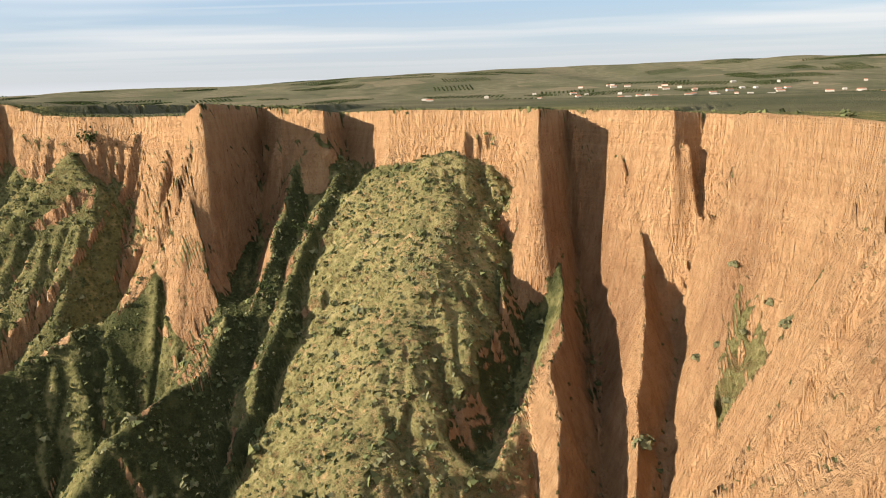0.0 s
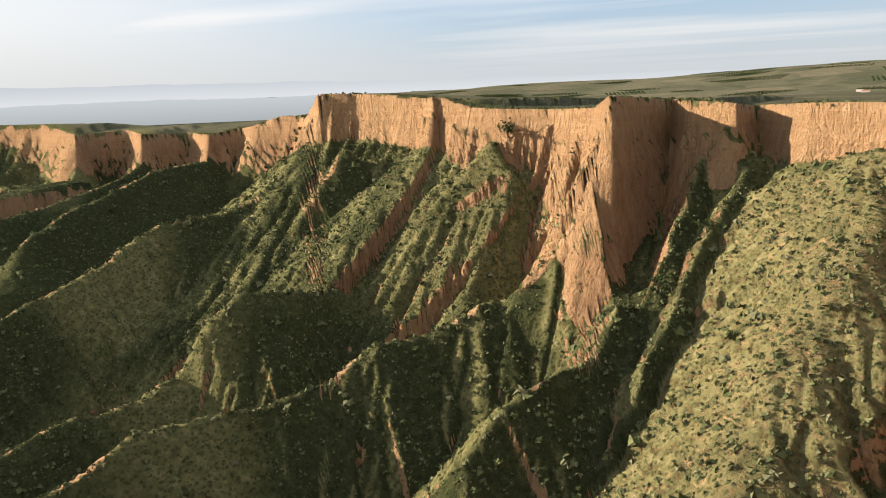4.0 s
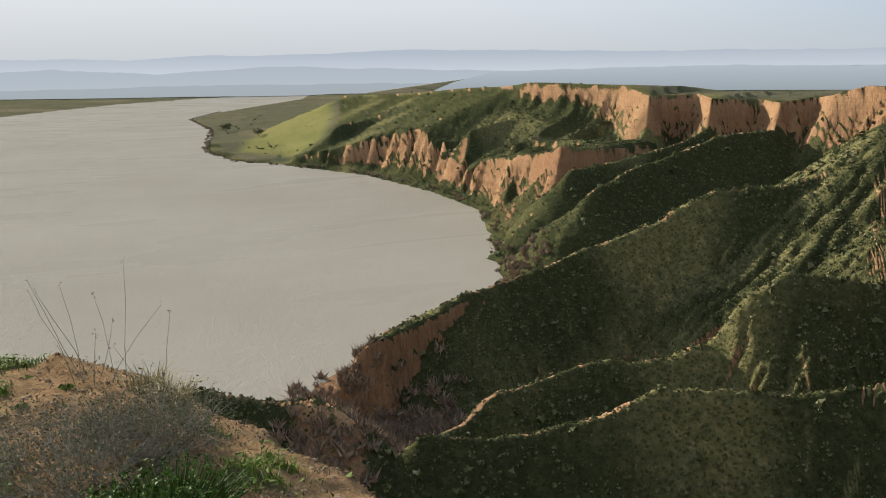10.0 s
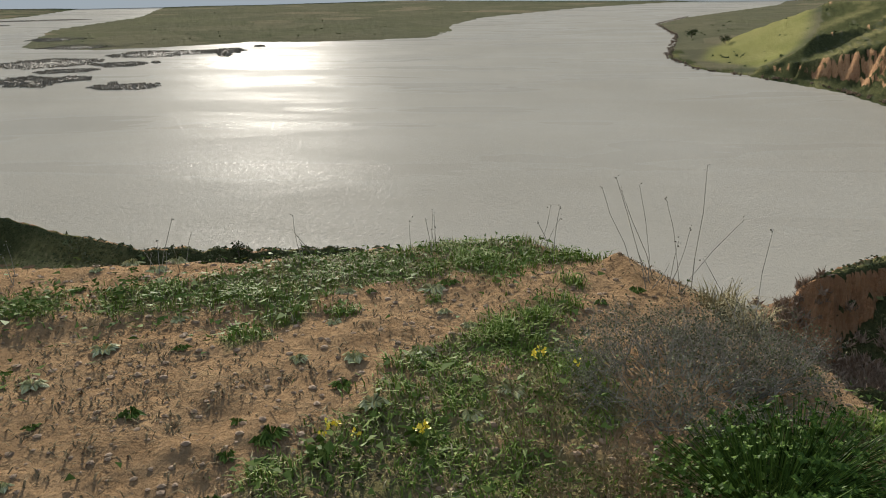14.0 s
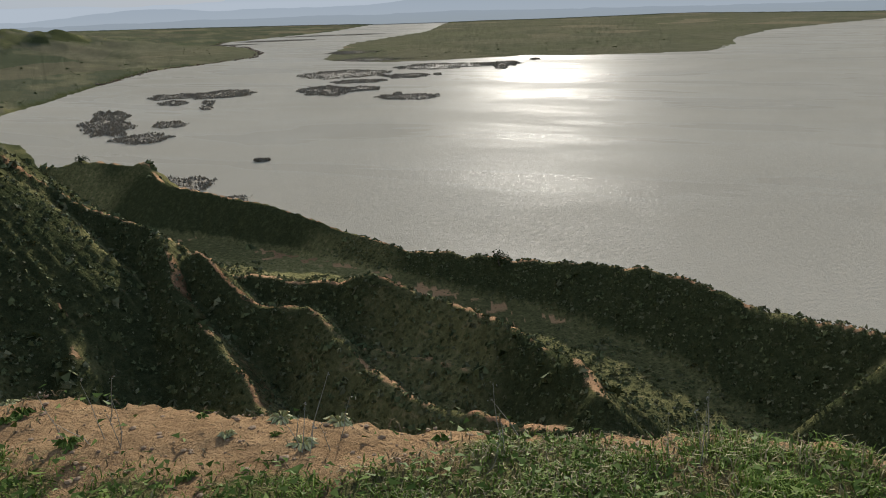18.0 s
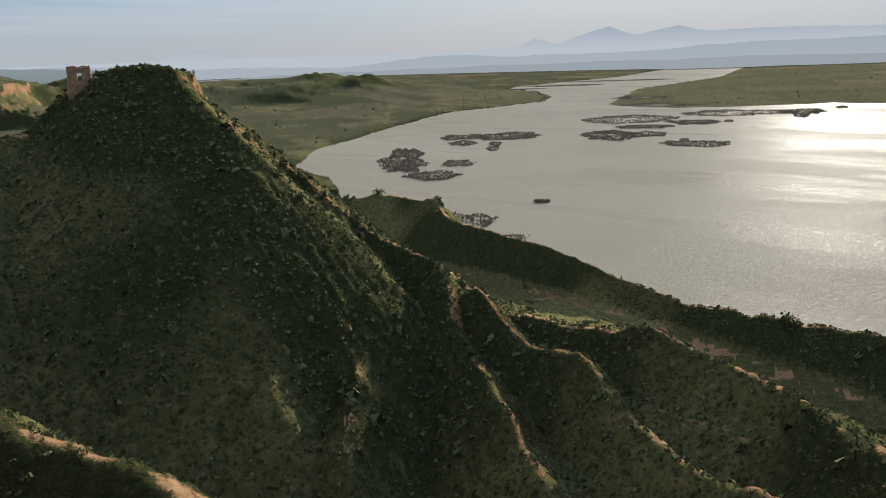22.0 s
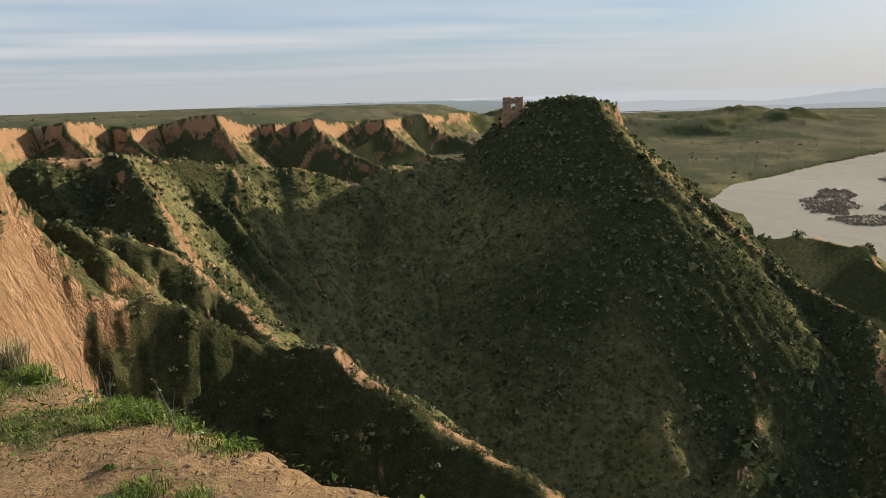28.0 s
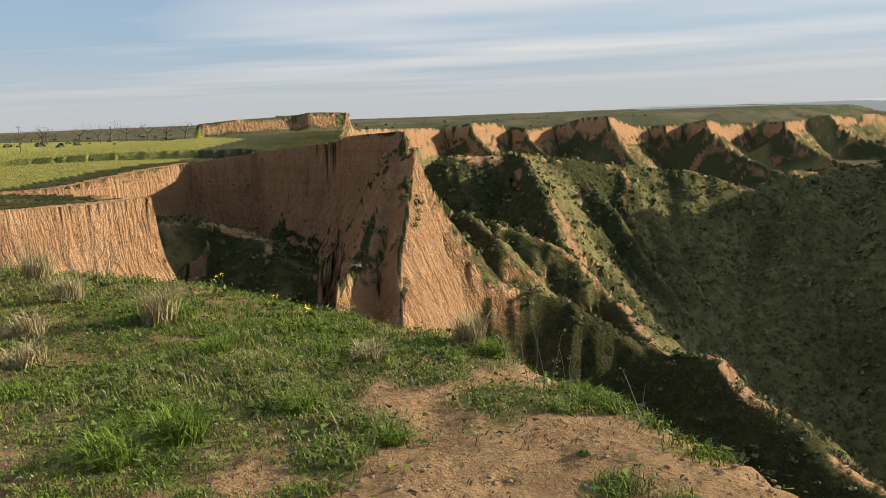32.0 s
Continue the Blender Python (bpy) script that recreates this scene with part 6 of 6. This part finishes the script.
def twiggy(rng, stems, height, spread, thick, forks=3):
    tris, tips = [], []
    def grow(p, d, ln, r, depth):
        for _ in range(2):
            d = d + rng.normal(size=3) * 0.22; d /= np.linalg.norm(d)
            q = p + d * ln * 0.5
            tris.extend(rod(p, q, r, r * 0.75)); p, r = q, r * 0.75
        tips.append(p)
        if depth:
            for _ in range(3):
                e = d + rng.normal(size=3) * 0.6; e[2] += 0.15; e /= np.linalg.norm(e)
                grow(p, e, ln * 0.62, r * 0.75, depth - 1)
    for k in range(stems):
        a = rng.uniform(0, 6.283)
        s = math.sqrt(rng.uniform()) * spread
        d = np.array([math.cos(a) * s * 0.9, math.sin(a) * s * 0.9, height]); d /= np.linalg.norm(d)
        grow(np.array([math.cos(a) * s * 0.5, math.sin(a) * s * 0.5, -0.03]), d, height * rng.uniform(0.35, 0.6), thick, forks)
    return np.array(tris), np.array(tips)


def leaves_at(rng, tips, per, jitter, size, droop=0.3):
    n = len(tips) * per
    c = np.repeat(tips, per, 0) + rng.normal(size=(n, 3)) * jitter
    d = rng.normal(size=(n, 3)); d[:, 2] -= droop; d /= np.linalg.norm(d, axis=1)[:, None]
    s = np.cross(d, rng.normal(size=(n, 3))); s /= np.linalg.norm(s, axis=1)[:, None]
    ln = (size * rng.uniform(0.6, 1.3, n))[:, None]
    t = np.zeros((n, 2, 3, 3))
    t[:, 0] = np.stack([c, c + d * ln * 0.55 + s * ln * 0.38, c + d * ln], 1)
    t[:, 1] = np.stack([c, c + d * ln, c + d * ln * 0.55 - s * ln * 0.38], 1)
    return t.reshape(-1, 3, 3)


def dead_bush(x, y, stems, height, spread, seed, label, heath=False):
    rng = np.random.default_rng(seed)
    thing = new("dead_bush")
    tw, tips = twiggy(rng, stems, height, spread, 0.0046, 3)
    soup("twig_mass", tw, M_HEATH if heath else M_TWIG, thing)
    keep = tips[rng.uniform(size=len(tips)) < 0.8]
    soup("withered_foliage", leaves_at(rng, keep, 1, 0.012, 0.011), M_HEATH if heath else M_GREYBUSH, thing)
    thing.location = (x, y, ground_z(x, y))
    tagged(thing, label, "bush")


def mallow(x, y, n, spread, height, seed):
    rng = np.random.default_rng(seed)
    thing = new("mallow_plant")
    tris, discs = [], []
    for k in range(n):
        a, s = rng.uniform(0, 6.283), math.sqrt(rng.uniform()) * spread
        p = np.array([math.cos(a) * s * 0.4, math.sin(a) * s * 0.4, 0.0])
        q = np.array([math.cos(a) * s, math.sin(a) * s, height * rng.uniform(0.35, 1.0) * (1.1 - 0.6 * s / spread)])
        tris.extend(rod(p, q, 0.003, 0.002))
        nrm = np.array([math.cos(a) * 0.5, math.sin(a) * 0.5, 1.0]) + rng.normal(size=3) * 0.4
        nrm /= np.linalg.norm(nrm)
        u = np.cross(nrm, rng.normal(size=3)); u /= np.linalg.norm(u)
        v = np.cross(nrm, u)
        rad = rng.uniform(0.006, 0.016)
        ringp = [q + rad * (1 + 0.22 * math.cos(5 * b)) * (math.cos(b) * u + math.sin(b) * v) + nrm * rad * 0.25 * math.cos(2.5 * b) for b in np.linspace(0, 6.283, 11)]
        for b in range(10):
            discs.append([q - nrm * rad * 0.12, ringp[b], ringp[b + 1]])
    soup("stem_mass", np.array(tris), M_MALLOW, thing)
    soup("foliage", np.array(discs), M_MALLOW, thing)
    thing.location = (x, y, ground_z(x, y))
    tagged(thing, "lush green mallow with round lobed leaves beside the dead bush", "mallow", group="mallow plants on the lookout")


def rosette(seed, material, leaves, length):
    """A flat star of narrow leaves pressed to the ground."""
    rng = np.random.default_rng(seed)
    t = []
    for k in range(leaves):
        a = k * 6.283 / leaves + rng.uniform(-0.25, 0.25)
        ln, w = length * rng.uniform(0.6, 1.1), length * 0.09
        d, s = np.array([math.cos(a), math.sin(a), 0]), np.array([-math.sin(a), math.cos(a), 0])
        pts = [np.zeros(3) + [0, 0, 0.006], d * ln * 0.5 + [0, 0, 0.03 * rng.uniform(0.6, 1.6)], d * ln + [0, 0, 0.008]]
        t += [[pts[0], pts[1] + s * w, pts[2]], [pts[0], pts[2], pts[1] - s * w]]
        t += [[pts[1] + s * w, d * ln * 0.7 + s * w * 2.1 + [0, 0, 0.02], pts[2]], [pts[1] - s * w, pts[2], d * ln * 0.7 - s * w * 2.1 + [0, 0, 0.02]]]
    return np.array(t)


def mustard(x, y, height, seed):
    rng = np.random.default_rng(seed)
    thing = new("mustard_plant")
    tw, tips = twiggy(rng, 2, height, 0.06, 0.004, 1)
    half = len(tw) // 2
    soup("stem", tw[:half], M_WEED, thing)
    soup("stem", tw[half:], M_WEED, thing)
    soup("foliage", leaves_at(rng, tips * np.array([1, 1, 0.5]), 2, 0.03, 0.05), M_WEED, thing)
    top = tips[tips[:, 2] > np.quantile(tips[:, 2], 0.45)]
    for q in top:
        soup("flower", leaves_at(rng, q[None], 8, 0.008, 0.016, -0.3), M_PETAL, thing)
    thing.location = (x, y, ground_z(x, y))
    tagged(thing, "slender mustard plant with small yellow flowers in the grass", "flower", group="mustard plants on the lookout")


def dry_stems(x, y, n, height, seed):
    rng = np.random.default_rng(seed)
    thing = new("dry_stalks")
    for k in range(n):
        t = []
        p = np.array([rng.normal() * 0.08, rng.normal() * 0.08, -0.02])
        d = np.array([rng.normal() * 0.22, rng.normal() * 0.22, 1.0]) * height * rng.uniform(0.5, 1.1) / 3
        for q in range(3):
            d = d + rng.normal(size=3) * 0.03 * height
            t.extend(rod(p, p + d, 0.0028 - 0.0006 * q, 0.0022 - 0.0006 * q)); p = p + d
        t.extend(leaves_at(rng, p[None], 4, 0.010, 0.011).tolist())
        soup("stalk", np.array(t), M_TWIG, thing)
    thing.location = (x, y, ground_z(x, y))
    tagged(thing, "thin dry flower stalks standing at the edge", "stalks", group="dry stalks along the edge")


grass_cover()

STRAW, GREEN = "dense tuft of straw-coloured grass on the clay", "thick tuft of long green grass on the clay"
for k, (x, y, h, s, n, dryish) in enumerate((
        (0.8, -9.6, 0.42, 0.40, 320, 1), (-0.25, -6.75, 0.26, 0.34, 420, 0), (-0.48, -7.05, 0.28, 0.32, 420, 0), (-1.85, -9.05, 0.34, 0.32, 300, 1), (-2.04, -8.8, 0.20, 0.26, 240, 0),
        (-4.56, -4.02, 0.34, 0.30, 280, 1), (-4.6, 1.12, 0.26, 0.3, 260, 1),
        (-4.35, 1.2, 0.22, 0.28, 200, 1),
        (-1.2, -8.5, 0.22, 0.3, 280, 1), (2.1, -10.5, 0.36, 0.36, 300, 1),
        (1.7, -9.2, 0.30, 0.34, 280, 1), (1.2, -8.4, 0.28, 0.34, 280, 1), (-0.1, -8.6, 0.24, 0.3, 280, 0), (-1, -7.5, 0.18, 0.26, 240, 0), (-1.6, -7.1, 0.14, 0.22, 220, 0), (3.1, -11.6, 0.5, 0.45, 320, 1))):
    tuft(x, y, h, s, n, 100 + k, M_DRYBLADE if dryish else M_BLADE, STRAW if dryish else GREEN)

dead_bush(-3.5, 0.72, 190, 0.27, 0.66, 201, "tangled grey dead bush on the edge of the lookout")
dead_bush(-3.75, 1.05, 80, 0.24, 0.42, 202, "tangled grey dead bush on the edge of the lookout")
dead_bush(-2.6, 0.40, 90, 0.17, 0.36, 203, "low brown withered heath beside the dead bush", True)
dead_bush(-3.05, 0.15, 12, 0.25, 0.26, 204, "low brown withered heath beside the dead bush", True)
dead_bush(3.7, -12.2, 16, 0.7, 0.55, 205, "grey leafless bush in the grass by the clay bluff")
dead_bush(2.7, -12.1, 14, 0.6, 0.5, 206, "grey leafless bush in the grass by the clay bluff")
dead_bush(1.95, 2.65, 5, 0.42, 0.3, 207, "few dry twigs at the edge of the drop")
mallow(-2.72, 0.86, 420, 0.38, 0.26, 211)
mallow(-2.5, 1.0, 300, 0.24, 0.22, 212)
mallow(-2.95, 1.02, 300, 0.32, 0.28, 213)

rng_near = np.random.default_rng(77)
KINDS = [soup("thistle_rosette", rosette(300 + k, M_THISTLE, 11 + 2 * k, 0.11), M_THISTLE) for k in range(3)] + \
        [soup("dock_rosette", rosette(310 + k, M_WEED, 9 + 3 * k, 0.09), M_WEED) for k in range(2)]
for k, ob in enumerate(KINDS):
    tagged(ob, "flat star of pale thistle leaves on bare clay" if k < 3 else "flat green weed rosette on bare clay", "weed", group="rosettes on the clay")
SPOTS = [(-4.11, -0.82), (-3.24, -0.48), (-2.57, 0.34), (-2.37, 0.22), (-3.04, -0.25), (-3.40, 0.05), (-2.55, 0.12), (-3.2, -0.1), (-2.9, -0.62), (-2.6, -0.9)]
while len(SPOTS) < 150:
    x, y = rng_near.uniform(-5.4, 0.8), rng_near.uniform(-8.4, 1.0)
    if math.hypot(x + 0.3, y) > 1.6 and near_green(np.array([x]), np.array([y]))[0] < 0.5 and ground_z(x, y) > 98.0:
        SPOTS.append((x, y))
for k, (x, y) in enumerate(SPOTS):
    m = Matrix.Translation((x, y, ground_z(x, y))) @ pose(0, 0, 0, 0, 0, k * 47) @ Matrix.Scale(rng_near.uniform(0.35, 0.8), 4)
    src = KINDS[k % 5]
    if k < 5:
        src.matrix_world = m
    else:
        c = copy_thing(src, m)
        c.matrix_basis = m

for k, (x, y, h) in enumerate(((0.15, -11.4, 0.42), (-0.38, -10.75, 0.36), (1.65, -12.5, 0.5), (0, -10.2, 0.22), (-0.4, -9.9, 0.2), (-0.7, -10.1, 0.25), (0.7, -10.8, 0.26), (-2.86, -0.59, 0.22), (-2.95, -0.3, 0.2), (-3.4, 0.2, 0.34), (-2.3, 1.25, 0.22))):
    mustard(x, y, h, 400 + k)
for k, (x, y, n, h) in enumerate(((-4.85, 0.85, 4, 0.62), (-4.75, 1.0, 3, 0.7), (-4.1, 1.15, 6, 0.5), (-2.45, -8.05, 7, 0.3), (-2.9, -7.35, 5, 0.28), (-4.6, -2.9, 6, 0.3), (-4.85, -2.0, 7, 0.26), (-5.1, -1.3, 6, 0.28),
                                  (-5.4, -0.5, 6, 0.3), (-5.4, 0.2, 4, 0.3), (-4.2, -3.6, 6, 0.32), (-2.2, -8.5, 6, 0.3), (-4.7, 0.85, 4, 0.35))):
    dry_stems(x, y, n, h, 500 + k)


def pebbles():
    rng = np.random.default_rng(88)
    n = 16000
    r, a = 0.8 + 7 * rng.uniform(size=n) ** 1.1, rng.uniform(radians(35), radians(235), n)
    px, py = -np.sin(a) * r - 0.6, np.cos(a) * r
    h, plate, rd, _ = land(px, py)
    keep = (h > 97.6) & (near_green(px, py) < 0.6)
    px, py, h = px[keep], py[keep], h[keep]
    shapes = []
    for k in range(5):
        bm = bmesh.new()
        bmesh.ops.create_icosphere(bm, subdivisions=1, radius=1.0)
        for v in bm.verts:
            v.co *= rng.uniform(0.75, 1.15)
            v.co.z *= 0.6
        shapes.append(np.array([[tuple(v.co) for v in f.verts] for f in bm.faces]))
        bm.free()
    scatter("pebbles", "small clay crumbs and pebbles on the bare ground", "pebbles", M_STONE, px, py, h, 0.004 + 0.018 * rng.uniform(size=len(px)) ** 3, shapes, rng)


pebbles()
